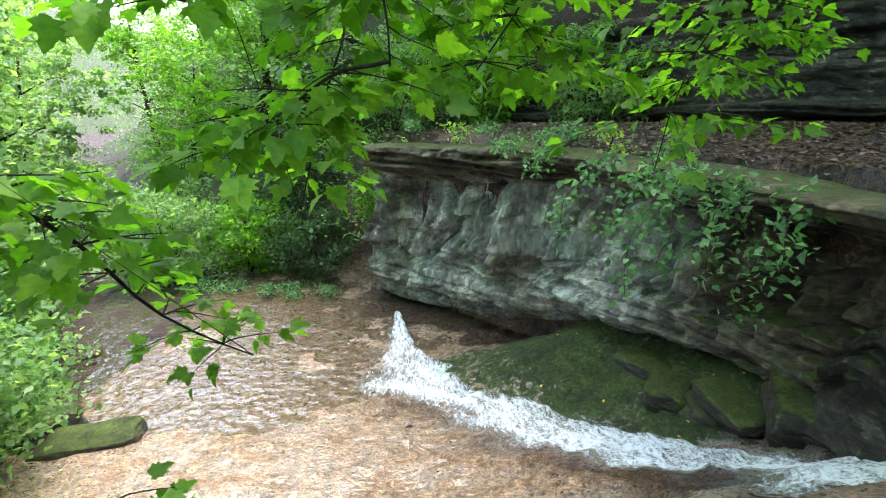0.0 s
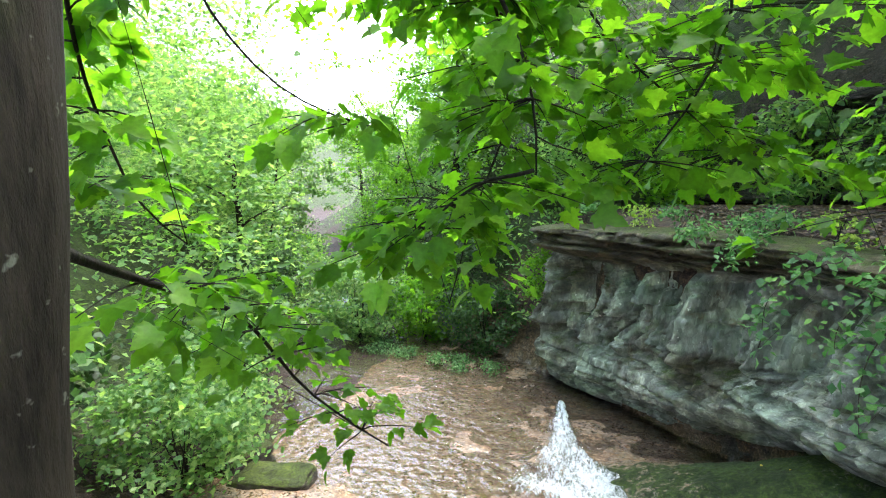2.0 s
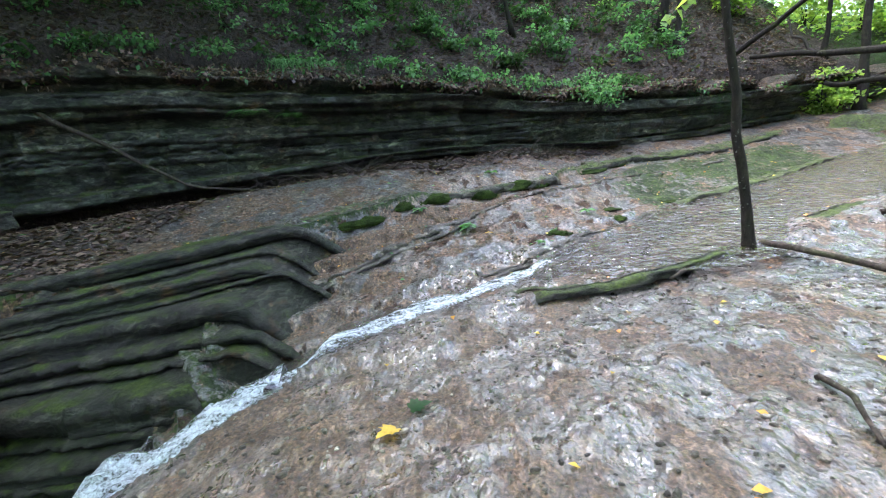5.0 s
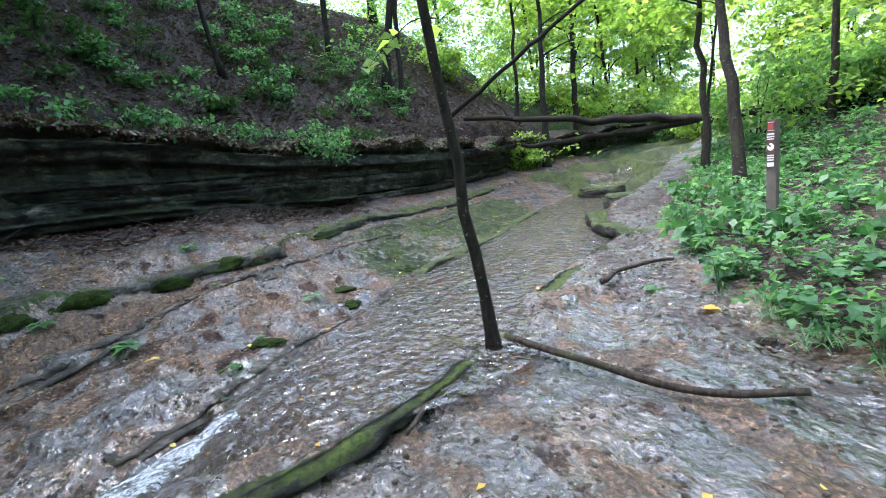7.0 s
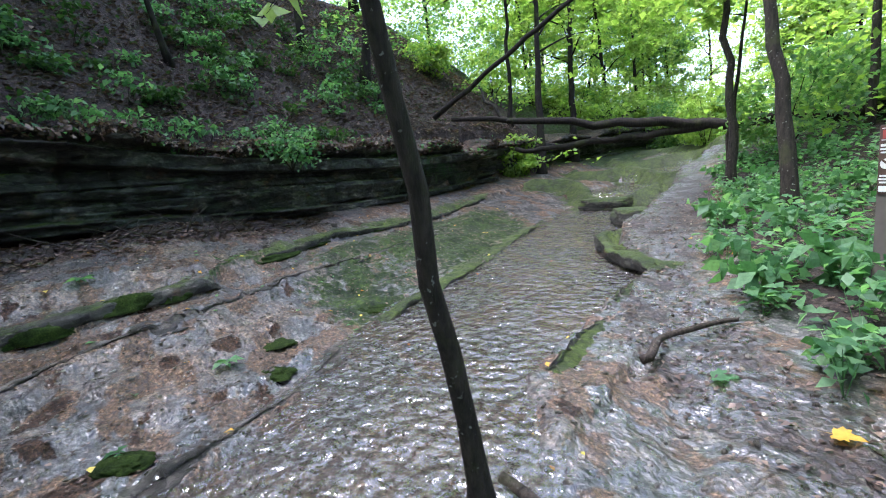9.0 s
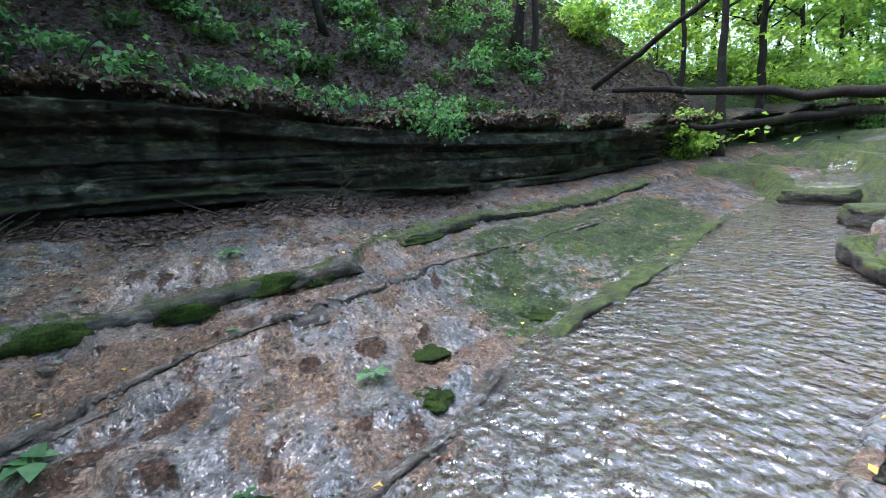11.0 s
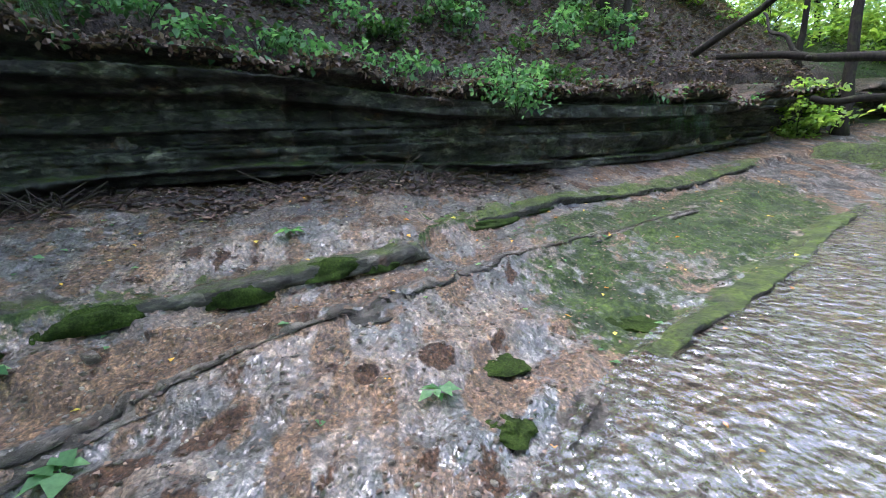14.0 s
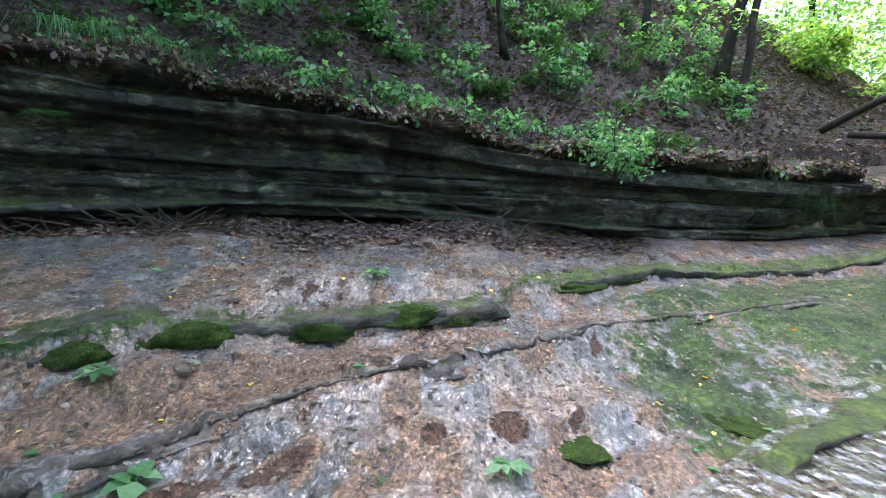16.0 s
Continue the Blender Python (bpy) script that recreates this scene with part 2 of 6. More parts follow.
    dry = times(n, l, dry, ramp(n, l, t2, (0.0, (0.5, 0.5, 0.5)), (1.0, (1.5, 1.5, 1.5))))
    rough = mixc(n, l, wet, (0.85, 0.85, 0.85), dry)
    l.new(mathn(n, l, "MULTIPLY_ADD", wet, 0.6), b.inputs["Specular IOR Level"])
    l.new(mathn(n, l, "MULTIPLY", wet, ramp(n, l, noise_tex(n, l, 4.5, 5, 0.7), (0.36, (0.25, 0.25, 0.25)), (0.56, (1, 1, 1)))), b.inputs["Coat Weight"])
    b.inputs["Coat Roughness"].default_value = 0.1
    b.inputs["Coat IOR"].default_value = 1.6
    l.new(rough, b.inputs["Roughness"])
    h = mathn(n, l, "ADD", mathn(n, l, "MULTIPLY", fine, 0.35), mathn(n, l, "ADD", flaky, mathn(n, l, "MULTIPLY", mid, 0.8)))
    h = mathn(n, l, "ADD", h, mathn(n, l, "ADD", mathn(n, l, "MULTIPLY", t1, 0.9), mathn(n, l, "MULTIPLY", t2, 0.45)))
    lumps = noise_tex(n, l, 15.0, 2, 0.5, stretch=(0.85, 1.2, 1.0), turn=48)
    h = mathn(n, l, "ADD", h, mathn(n, l, "MULTIPLY", lumps, 1.3))
    bump(n, l, b, h, 1.0, 0.04)
    film = node(n, "ShaderNodeBump", Strength=1.0, Distance=0.024)
    l.new(mathn(n, l, "ADD", mathn(n, l, "MULTIPLY", lumps, 1.3), mathn(n, l, "MULTIPLY", t2, 0.2)), film.inputs["Height"])
    l.new(film.outputs[0], b.inputs["Coat Normal"])
    return m


def rock_material(name, dark, light, green, moss_amount, rough=0.6, stretch=(1, 1, 5), zone=None, mottle=1.0, loose=False):
    m, n, l, b = material(name, rough, 0.25)
    big = noise_tex(n, l, 1.1, 5, 0.6)
    beds = noise_tex(n, l, 4.0, 8, 0.7, stretch=stretch)
    fine = noise_tex(n, l, 24.0, 6, 0.7)
    col = ramp(n, l, beds, (0.3, dark), (0.52, tuple(lerp(a, c, 0.45) for a, c in zip(dark, light))), (0.72, light))
    col = mixc(n, l, mathn(n, l, "MULTIPLY", ramp(n, l, big, (0.45, (0, 0, 0)), (0.62, (1, 1, 1))), 0.55), col, green)
    col = mixc(n, l, ramp(n, l, noise_tex(n, l, 2.3, 5, 0.6), (0.6, (0, 0, 0)), (0.7, (0.6, 0.6, 0.6))), col, (0.09, 0.042, 0.016))
    col = mixc(n, l, ramp(n, l, noise_tex(n, l, 9.0, 4, 0.6), (0.66, (0, 0, 0)), (0.72, (0.7, 0.7, 0.7))), col, tuple(min(1, c * 1.7) for c in light))
    if loose:
        col = times(n, l, col, ramp(n, l, n.new("ShaderNodeNewGeometry").outputs["Random Per Island"], (0.0, (0.5, 0.44, 0.38)), (0.5, (1.0, 0.9, 0.8)), (0.85, (1.4, 1.35, 1.3)), (1.0, (2.4, 2.3, 2.1))))
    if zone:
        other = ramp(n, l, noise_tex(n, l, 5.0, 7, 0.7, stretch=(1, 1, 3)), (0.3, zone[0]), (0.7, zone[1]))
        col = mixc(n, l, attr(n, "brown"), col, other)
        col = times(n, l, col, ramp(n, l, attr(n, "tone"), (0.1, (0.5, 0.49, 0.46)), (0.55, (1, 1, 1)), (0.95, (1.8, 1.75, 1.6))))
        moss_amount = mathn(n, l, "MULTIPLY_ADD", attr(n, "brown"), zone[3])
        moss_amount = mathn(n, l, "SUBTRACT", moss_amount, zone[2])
    c1, t1, d1 = shards(n, l, 3.2, 0.4, 1.7, stretch)
    c2, t2, d2 = shards(n, l, 11.0, 0.35, 1.9, stretch)
    col = times(n, l, times(n, l, col, c1, 0.8 * mottle), c2, 0.7 * mottle)
    moss = ramp(n, l, fine, (0.35, (0.007, 0.013, 0.002)), (0.65, (0.06, 0.085, 0.012)))
    nz = n.new("ShaderNodeSeparateXYZ")
    l.new(n.new("ShaderNodeNewGeometry").outputs["Normal"], nz.inputs[0])
    up = mathn(n, l, "MULTIPLY", nz.outputs["Z"], 0.5)
    mask = ramp(n, l, mathn(n, l, "ADD", mathn(n, l, "ADD", up, moss_amount), mathn(n, l, "MULTIPLY", mathn(n, l, "SUBTRACT", noise_tex(n, l, 3.1, 6, 0.7), 0.5), 1.6)), (0.42, (0, 0, 0)), (0.62, (0.9, 0.9, 0.9)))
    moss = times(n, l, moss, ramp(n, l, noise_tex(n, l, 4.0, 5, 0.65), (0.35, (0.4, 0.45, 0.35)), (0.65, (1.6, 1.6, 1.2))))
    col = mixc(n, l, mask, col, moss)
    l.new(col, b.inputs["Base Color"])
    bump(n, l, b, mathn(n, l, "ADD", mathn(n, l, "ADD", mathn(n, l, "MULTIPLY", fine, 0.4), beds), mathn(n, l, "ADD", t1, mathn(n, l, "MULTIPLY", t2, 0.5))), 1.0, 0.05)
    return m


def leaf_material(name, a, b_, c, through_=0.45, rough=0.5, glow=(2.3, 2.2, 0.8)):
    m, n, l, b = material(name, rough, 0.35)
    r = n.new("ShaderNodeNewGeometry").outputs["Random Per Island"]
    o = n.new("ShaderNodeObjectInfo").outputs["Random"]
    pick = mathn(n, l, "FRACT", mathn(n, l, "ADD", r, o))
    col = ramp(n, l, pick, (0.0, a), (0.55, b_), (1.0, c))
    vein = ramp(n, l, noise_tex(n, l, 30.0, 3), (0.3, (0.75, 0.75, 0.75)), (0.7, (1.15, 1.15, 1.15)))
    mul = n.new("ShaderNodeMix")
    mul.data_type, mul.blend_type = "RGBA", "MULTIPLY"
    mul.inputs[0].default_value = 1.0
    l.new(col, mul.inputs[6])
    l.new(vein, mul.inputs[7])
    l.new(mul.outputs[2], b.inputs["Base Color"])
    tr = n.new("ShaderNodeBsdfTranslucent")
    tint = n.new("ShaderNodeMix")
    tint.data_type, tint.blend_type = "RGBA", "MULTIPLY"
    tint.inputs[0].default_value = 1.0
    tint.inputs[7].default_value = (*glow, 1)
    l.new(mul.outputs[2], tint.inputs[6])
    l.new(tint.outputs[2], tr.inputs[0])
    mx = n.new("ShaderNodeMixShader")
    mx.inputs[0].default_value = through_
    l.new(b.outputs[0], mx.inputs[1])
    l.new(tr.outputs[0], mx.inputs[2])
    l.new(mx.outputs[0], n["Material Output"].inputs[0])
    return m


def bark_material(name, dark, light, lichen=0.3):
    m, n, l, b = material(name, 0.9, 0.2)
    v = noise_tex(n, l, 22.0, 6, 0.7, stretch=(1, 1, 0.22))
    col = ramp(n, l, v, (0.32, dark), (0.68, light))
    spots = ramp(n, l, noise_tex(n, l, 30.0, 3, 0.5), (0.66, (0, 0, 0)), (0.71, (lichen, lichen, lichen)))
    col = mixc(n, l, spots, col, (0.38, 0.4, 0.34))
    col = mixc(n, l, ramp(n, l, noise_tex(n, l, 3.0, 4, 0.6), (0.55, (0, 0, 0)), (0.7, (0.5, 0.5, 0.5))), col, (0.05, 0.06, 0.02))
    l.new(col, b.inputs["Base Color"])
    bump(n, l, b, v, 0.9, 0.02)
    return m


def water_material(name, tint, clear, wave, scale, stretch=(1, 1, 1), relief=0.06):
    """A thin sheet of moving water: clear below, mirror-like by Fresnel, tinted by silt."""
    m = bpy.data.materials.new(name)
    m.use_nodes = True
    n, l = m.node_tree.nodes, m.node_tree.links
    n.remove(n["Principled BSDF"])
    w1 = noise_tex(n, l, scale, 1.5, 0.45, stretch=stretch)
    w2 = noise_tex(n, l, scale * 3.1, 2, 0.5, stretch=stretch)
    h = mathn(n, l, "ADD", w1, mathn(n, l, "MULTIPLY", w2, 0.16))
    bp = node(n, "ShaderNodeBump", Strength=wave, Distance=relief)
    l.new(h, bp.inputs["Height"])
    gl = n.new("ShaderNodeBsdfGlossy")
    gl.inputs["Roughness"].default_value = 0.02
    l.new(bp.outputs[0], gl.inputs["Normal"])
    tp = n.new("ShaderNodeBsdfTransparent")
    tp.inputs[0].default_value = (0.74, 0.76, 0.75, 1)
    df = n.new("ShaderNodeBsdfDiffuse")
    df.inputs[0].default_value = (*tint, 1)
    body = n.new("ShaderNodeMixShader")
    body.inputs[0].default_value = 1 - clear
    l.new(tp.outputs[0], body.inputs[1])
    l.new(df.outputs[0], body.inputs[2])
    fr = n.new("ShaderNodeFresnel")
    fr.inputs[0].default_value = 2.0
    l.new(bp.outputs[0], fr.inputs["Normal"])
    mx = n.new("ShaderNodeMixShader")
    l.new(fr.outputs[0], mx.inputs[0])
    l.new(body.outputs[0], mx.inputs[1])
    l.new(gl.outputs[0], mx.inputs[2])
    l.new(mx.outputs[0], n["Material Output"].inputs[0])
    return m


def foam_material():
    """White broken water: foam where the attribute and the grain say so, clear elsewhere."""
    m = bpy.data.materials.new("white_water")
    m.use_nodes = True
    n, l = m.node_tree.nodes, m.node_tree.links
    b = n["Principled BSDF"]
    b.inputs["Base Color"].default_value = (0.62, 0.67, 0.72, 1)
    b.inputs["Roughness"].default_value = 0.35
    g = mathn(n, l, "ADD", mathn(n, l, "MULTIPLY", noise_tex(n, l, 11.0, 6, 0.7, stretch=(1.5, 0.5, 0.8), turn=25), 0.55), mathn(n, l, "MULTIPLY", noise_tex(n, l, 36.0, 4, 0.75), 0.45))
    mask = ramp(n, l, mathn(n, l, "ADD", mathn(n, l, "MULTIPLY", mathn(n, l, "SUBTRACT", g, 0.5), 4.2), attr(n, "foam")), (0.25, (0, 0, 0)), (0.95, (1, 1, 1)))
    gl = n.new("ShaderNodeBsdfGlossy")
    gl.inputs["Roughness"].default_value = 0.1
    tp = n.new("ShaderNodeBsdfTransparent")
    fr = n.new("ShaderNodeFresnel")
    fr.inputs[0].default_value = 1.4
    clear = n.new("ShaderNodeMixShader")
    l.new(fr.outputs[0], clear.inputs[0])
    l.new(tp.outputs[0], clear.inputs[1])
    l.new(gl.outputs[0], clear.inputs[2])
    mx = n.new("ShaderNodeMixShader")
    l.new(mask, mx.inputs[0])
    l.new(clear.outputs[0], mx.inputs[1])
    l.new(b.outputs[0], mx.inputs[2])
    l.new(mx.outputs[0], n["Material Output"].inputs[0])
    bp = node(n, "ShaderNodeBump", Strength=1.0, Distance=0.09)
    l.new(g, bp.inputs["Height"])
    l.new(bp.outputs[0], b.inputs["Normal"])
    l.new(bp.outputs[0], gl.inputs["Normal"])
    return m


GROUND = ground_material()
WALLROCK = rock_material("dark_bedded_rock", (0.007, 0.007, 0.006), (0.10, 0.095, 0.075), (0.026, 0.036, 0.026), 0.06, 0.5, stretch=(1, 1, 2.6), mottle=1.25, zone=((0.012, 0.008, 0.006), (0.075, 0.05, 0.038), 0.29, -0.5))
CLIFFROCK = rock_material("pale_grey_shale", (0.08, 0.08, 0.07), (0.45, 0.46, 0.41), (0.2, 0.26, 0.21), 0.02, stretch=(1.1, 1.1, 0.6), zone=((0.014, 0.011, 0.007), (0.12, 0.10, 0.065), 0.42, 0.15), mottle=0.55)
SLABROCK = rock_material("mossy_sandstone", (0.013, 0.012, 0.010), (0.095, 0.085, 0.068), (0.026, 0.03, 0.021), 0.26, stretch=(1, 1, 3))
LEDGEROCK = rock_material("damp_ledge_sandstone", (0.016, 0.015, 0.012), (0.13, 0.118, 0.095), (0.035, 0.042, 0.028), 0.08, 0.55, stretch=(1, 1, 3))
SHELFROCK = rock_material("damp_brown_shelf_rock", (0.025, 0.021, 0.018), (0.15, 0.13, 0.11), (0.06, 0.055, 0.04), -0.25, 0.45, stretch=(1, 1, 3))
BEDROCK = rock_material("dark_layered_rock", (0.008, 0.0075, 0.006), (0.07, 0.063, 0.05), (0.02, 0.027, 0.014), 0.0, stretch=(1, 1, 4))
MAPLE = leaf_material("maple_leaf", (0.042, 0.12, 0.008), (0.072, 0.195, 0.012), (0.125, 0.275, 0.022), 0.62)
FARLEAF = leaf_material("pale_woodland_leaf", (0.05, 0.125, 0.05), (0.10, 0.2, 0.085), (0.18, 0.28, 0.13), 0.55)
# Yellow-green lifted paler to stand in for the strong light on the upstream woods.
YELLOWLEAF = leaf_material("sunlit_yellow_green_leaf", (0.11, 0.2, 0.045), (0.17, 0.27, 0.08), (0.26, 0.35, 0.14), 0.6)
# Dark green, with the hillside's shade partly put into the colour.
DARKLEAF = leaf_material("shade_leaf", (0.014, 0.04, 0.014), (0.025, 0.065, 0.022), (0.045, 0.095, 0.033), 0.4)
HERBLEAF = leaf_material("herb_leaf", (0.036, 0.1, 0.04), (0.075, 0.17, 0.072), (0.15, 0.26, 0.13), 0.45, glow=(2.0, 2.2, 1.1))
DEADLEAF = leaf_material("fallen_leaf", (0.035, 0.022, 0.017), (0.09, 0.056, 0.043), (0.21, 0.145, 0.11), 0.1, 0.55)
ORANGELEAF = leaf_material("orange_fallen_leaf", (0.5, 0.16, 0.02), (0.55, 0.3, 0.04), (0.5, 0.42, 0.08), 0.2)
BARK = bark_material("grey_brown_bark", (0.009, 0.0075, 0.006), (0.042, 0.034, 0.026), 0.35)
DARKBARK = bark_material("dark_twig_bark", (0.006, 0.005, 0.004), (0.025, 0.02, 0.016), 0.0)
DEADWOOD = bark_material("wet_dead_wood", (0.012, 0.009, 0.007), (0.075, 0.058, 0.046), 0.2)
STREAM = water_material("shallow_stream_water", (0.15, 0.13, 0.095), 0.82, 1.0, 8.5, (0.9, 1.1, 1.0), 0.075)
POOL = water_material("lower_shelf_water", (0.16, 0.12, 0.08), 0.85, 1.0, 5.0, relief=0.08)
FOAM = foam_material()


# ---- the lie of the land ----
# x runs across the stream to the bedded wall, y downstream, z up.
def wall_x(y):
    return along(y, (-60, 26), (-30, 19.5), (-18, 17.0), (-13, 15.8), (-6.3, 14.5), (-3, 13.8), (1.1, 12.7), (4.1, 10.9), (8, 9.3), (12, 7.2), (16, 4.0), (20, 0), (30, -8), (60, -32))


def wall_top(y):
    return along(y, (-40, 4.6), (-18, 3.0), (-10, 2.75), (-5, 2.9), (-1, 3.45), (4, 3.8), (12, 3.6), (20, 2.5), (60, 2))


def shore_wall_side(y):
    return along(y, (-60, 24), (-30, 17), (-20, 14.2), (-14, 12.9), (-10.8, 11.4), (-6.85, 9.2), (-5.67, 8.74), (-4.74, 8.05), (-4.05, 7.42), (-2.4, 6.35), (-1.2, 5.8), (0, 5.25), (0.6, 4.7), (1.2, 3.95), (2.2, 3.95), (3.5, 4.3), (5.6, 4.3), (7.4, 3.5), (8.7, 2.8), (9.6, 2.2), (10.6, 1.2), (11.9, 0), (13.3, -1.7), (15, -3.5), (20, -9.5), (30, -17), (60, -40))


def shore_bank_side(y):
    return along(y, (-60, 20), (-30, 14), (-20, 11.7), (-16, 10.9), (-13, 9.8), (-10.1, 8.8), (-8.3, 7.1), (-7.4, 6.85), (-6.1, 6.5), (-5.5, 6.3), (-5.0, 5.75), (-4.4, 5.3), (-3.8, 5.2), (-3.2, 5.35), (-2.6, 5.5), (-1.9, 5.5), (-1.2, 5.15), (-0.13, 4.5), (0.27, 4.05), (0.8, 3.2), (1.2, 2.7))


def ledge_x(y):
    return along(y, (-60, 25), (-18, 16), (-11.1, 14.2), (-6.97, 12.9), (-4.27, 11.4), (-3.85, 10.5), (-1.56, 9.6), (0.33, 8.3), (2.3, 7.0), (3.7, 5.6), (5.05, 4.9), (7.4, 4.2), (8.7, 3.5), (10.6, 1.9), (13.3, -1.0), (20, -8.5), (60, -39))


def crack_x(y):
    return along(y, (-14, 13.6), (-9, 12.2), (-5.0, 10.4), (-4.3, 9.9), (-3.6, 9.35), (-2.7, 8.78), (-2.2, 8.45), (-1.74, 8.26), (-0.8, 7.7), (0.5, 6.6), (2, 5.2), (4, 4.6))


def bank_x(y):
    return along(y, (-60, 19.6), (-30, 13.8), (-20, 11.4), (-15, 10.0), (-13, 8.6), (-10.2, 7.5), (-7.9, 6.3), (-7.5, 5.8), (-6.6, 5.1), (-5.9, 4.1), (-5.2, 2.6), (-4, 0.6), (-2, -1.6), (2, -6))


def water_z(y):
    return along(y, (-60, 3.4), (-30, 2.6), (-20, 1.85), (-19.4, 1.55), (-17.2, 1.35), (-17.0, 1.1), (-14.5, 0.95), (-14.3, 0.7), (-10, 0.44), (-6, 0.27), (-4, 0.17), (-3, 0.11), (-2.3, 0.05), (-2.1, -0.03), (-1, -0.12), (-0.05, -0.2), (0.15, -0.33), (0.6, -0.4), (1.2, -0.6), (2.2, -1.7), (3.4, -2.7), (4.6, -3.35), (6.3, -4.0), (7.4, -4.3), (9, -4.42), (30, -5.2), (60, -6))


def cascade_x(y):
    return along(y, (1.2, 3.15), (2.2, 3.3), (3.4, 2.9), (4.6, 1.8), (6.3, 0.7), (7.4, -0.5), (12, -2), (20, -14))


def pool_left_x(y):
    return along(y, (1, -4.5), (6, -6.7), (9.4, -8.0), (14, -10.2), (20, -15), (40, -34), (60, -52))


def bedded(z, step, amount):
    """Pulls heights towards flat beds with steep risers."""
    q = z / step
    f = q - np.floor(q)
    return lerp(z, (np.floor(q) + sstep(0.84, 1.0, f)) * step, amount)


def land(x, y):
    """Height of the ground and the weights of moss, leaf litter, wetness and tan silt."""
    x, y = np.asarray(x, float), np.asarray(y, float)
    wob = 0.16 * fbm(x * 1.1, y * 1.1, 0, 3, 5) + 0.05 * vnoise(x * 6, y * 6, 0, 8)
    xs = x + wob
    n_big, n_mid, n_fine = fbm(x * 0.5, y * 0.5, 0, 4, 11), fbm(x * 2.2, y * 2.2, 0, 4, 21), fbm(x * 9, y * 9, 0, 3, 31)
    cw, cb, la, cr, wx = shore_wall_side(y), shore_bank_side(y), ledge_x(y), crack_x(y), wall_x(y)
    w = water_z(y)
    top = along(y, (-60, 4.2), (-18, 1.75), (-11, 1.05), (-7, 0.88), (-4, 0.76), (0, 0.62), (3, 0.36), (6, 0.14), (10, 0.05), (14, -0.2), (20, -1.0), (60, -2)) + np.clip(0.16 * (x - la), 0, 0.55)
    # rock shelf between the water and the foot of the wall
    f = np.clip((xs - cw) / np.maximum(la - cw, 0.3), 0, 1)
    shelf = lerp(w + 0.05, top - 0.1, f)
    shelf = bedded(shelf + 0.03 * n_mid + 0.02 * n_big, along(y, (-2, 0.1), (1, 0.16)), along(y, (-6, 0.35), (-1.5, 0.6), (0.2, 0.95), (3, 0.95)))
    shelf = shelf + 0.045 * sstep(-0.02, 0.03, xs - cr) - 0.045
    shelf = lerp(shelf, top + 0.02 * n_mid, sstep(-0.03, 0.03, xs - la))
    shelf = shelf - 0.24 * sstep(-1.2, 0.9, y) * sstep(0.0, 0.1, xs - cw) * sstep(0.0, 0.1, la - xs)
    chan = w - 0.05 + 0.02 * n_mid
    upper = lerp(chan, shelf, sstep(-0.05, 0.06, xs - cw))
    # platform on the walker's side
    plat = along(y, (-60, 4.0), (-20, 2.3), (-13, 1.0), (-9, 0.55), (-6, 0.31), (-4.5, 0.18), (-2, 0.06), (-0.66, 0.0), (0.8, -0.1), (3, -0.3))
    crackline = along(y, (-8, 6.2), (-4.5, 5.5), (-3.1, 5.15), (-2.3, 4.95), (-1.45, 4.85), (-1.0, 4.2))
    plat = plat - 0.07 * (1 - sstep(-0.03, 0.03, xs - crackline)) * sstep(-9, -4.2, y) + 0.012 * n_mid
    bank = np.maximum(bank_x(y) - x + 0.3 * n_big, 0)
    plat = plat + np.minimum(0.13 * bank, 0.9) + 0.16 * np.maximum(bank - 7, 0)
    upper = lerp(plat, upper, sstep(-0.05, 0.05, xs - cb))
    # lower shelf below the cascade
    cx = cascade_x(y)
    drop = along(y, (1.2, -0.6), (2.2, -2.1), (3.4, -3.3), (4.6, -3.9), (6.3, -4.2), (7.4, -4.38), (9, -4.46), (30, -5.25), (60, -6.1))
    left = lerp(drop, w - 0.04, np.exp(-np.maximum(cx - 0.5 - x, 0) / 1.2))
    slab = w - 0.04 + 0.42 * np.maximum(x - cx - 0.55, 0) * sstep(9.8, 7.5, y)
    low = np.where(x < cx, left, slab)
    low = bedded(low + 0.08 * n_mid + 0.05 * n_big, 0.14, 0.6 * sstep(9, 6, y))
    shore = np.maximum(pool_left_x(y) - x + 0.6 * n_big, 0)
    low = low + 0.25 * np.minimum(shore, 2) + 0.55 * np.maximum(shore - 1.5, 0)
    wide = along(y, (1.2, 3.4), (2, 2.2), (3, 1.2), (4, 0.45), (12.6, 0.4), (14.5, 4.5), (60, 7))
    off = along(y, (1.2, 0.0), (3, 0.2), (4.2, 0.6), (12.6, 0.6), (14.5, 0.0), (60, 0))
    wide = np.where(y < 3.6, np.maximum(la - cw - off, 0.45), wide)
    g = np.clip((xs - cw - off) / wide, 0, 1)
    low = lerp(low, bedded(lerp(low, top - 0.06, g) + 0.03 * n_mid, 0.2, 0.95), sstep(0, 0.05, g))
    low = low - 0.26 * sstep(0, 0.1, g) * sstep(1.0, 0.95, g) * (y < 4.2)
    low = lerp(low, top, sstep(0.97, 1.0, g))
    z = lerp(upper, low, sstep(0.72, 1.5, y + 0.15 * n_mid))
    # hillside above the wall
    hill = wall_top(y) + 0.02 + along(y, (-40, 0.25), (-22, 0.4), (-17, 0.7), (-12, 0.95), (60, 0.85)) * np.maximum(x - wx - 0.35, 0) + 0.3 * n_big + 0.12 * n_mid
    crest = along(y, (-18, 8.0), (-6, 9.5), (-1, 12), (4, 16))
    hill = np.where(hill > crest, crest + (hill - crest) * 0.3, hill)
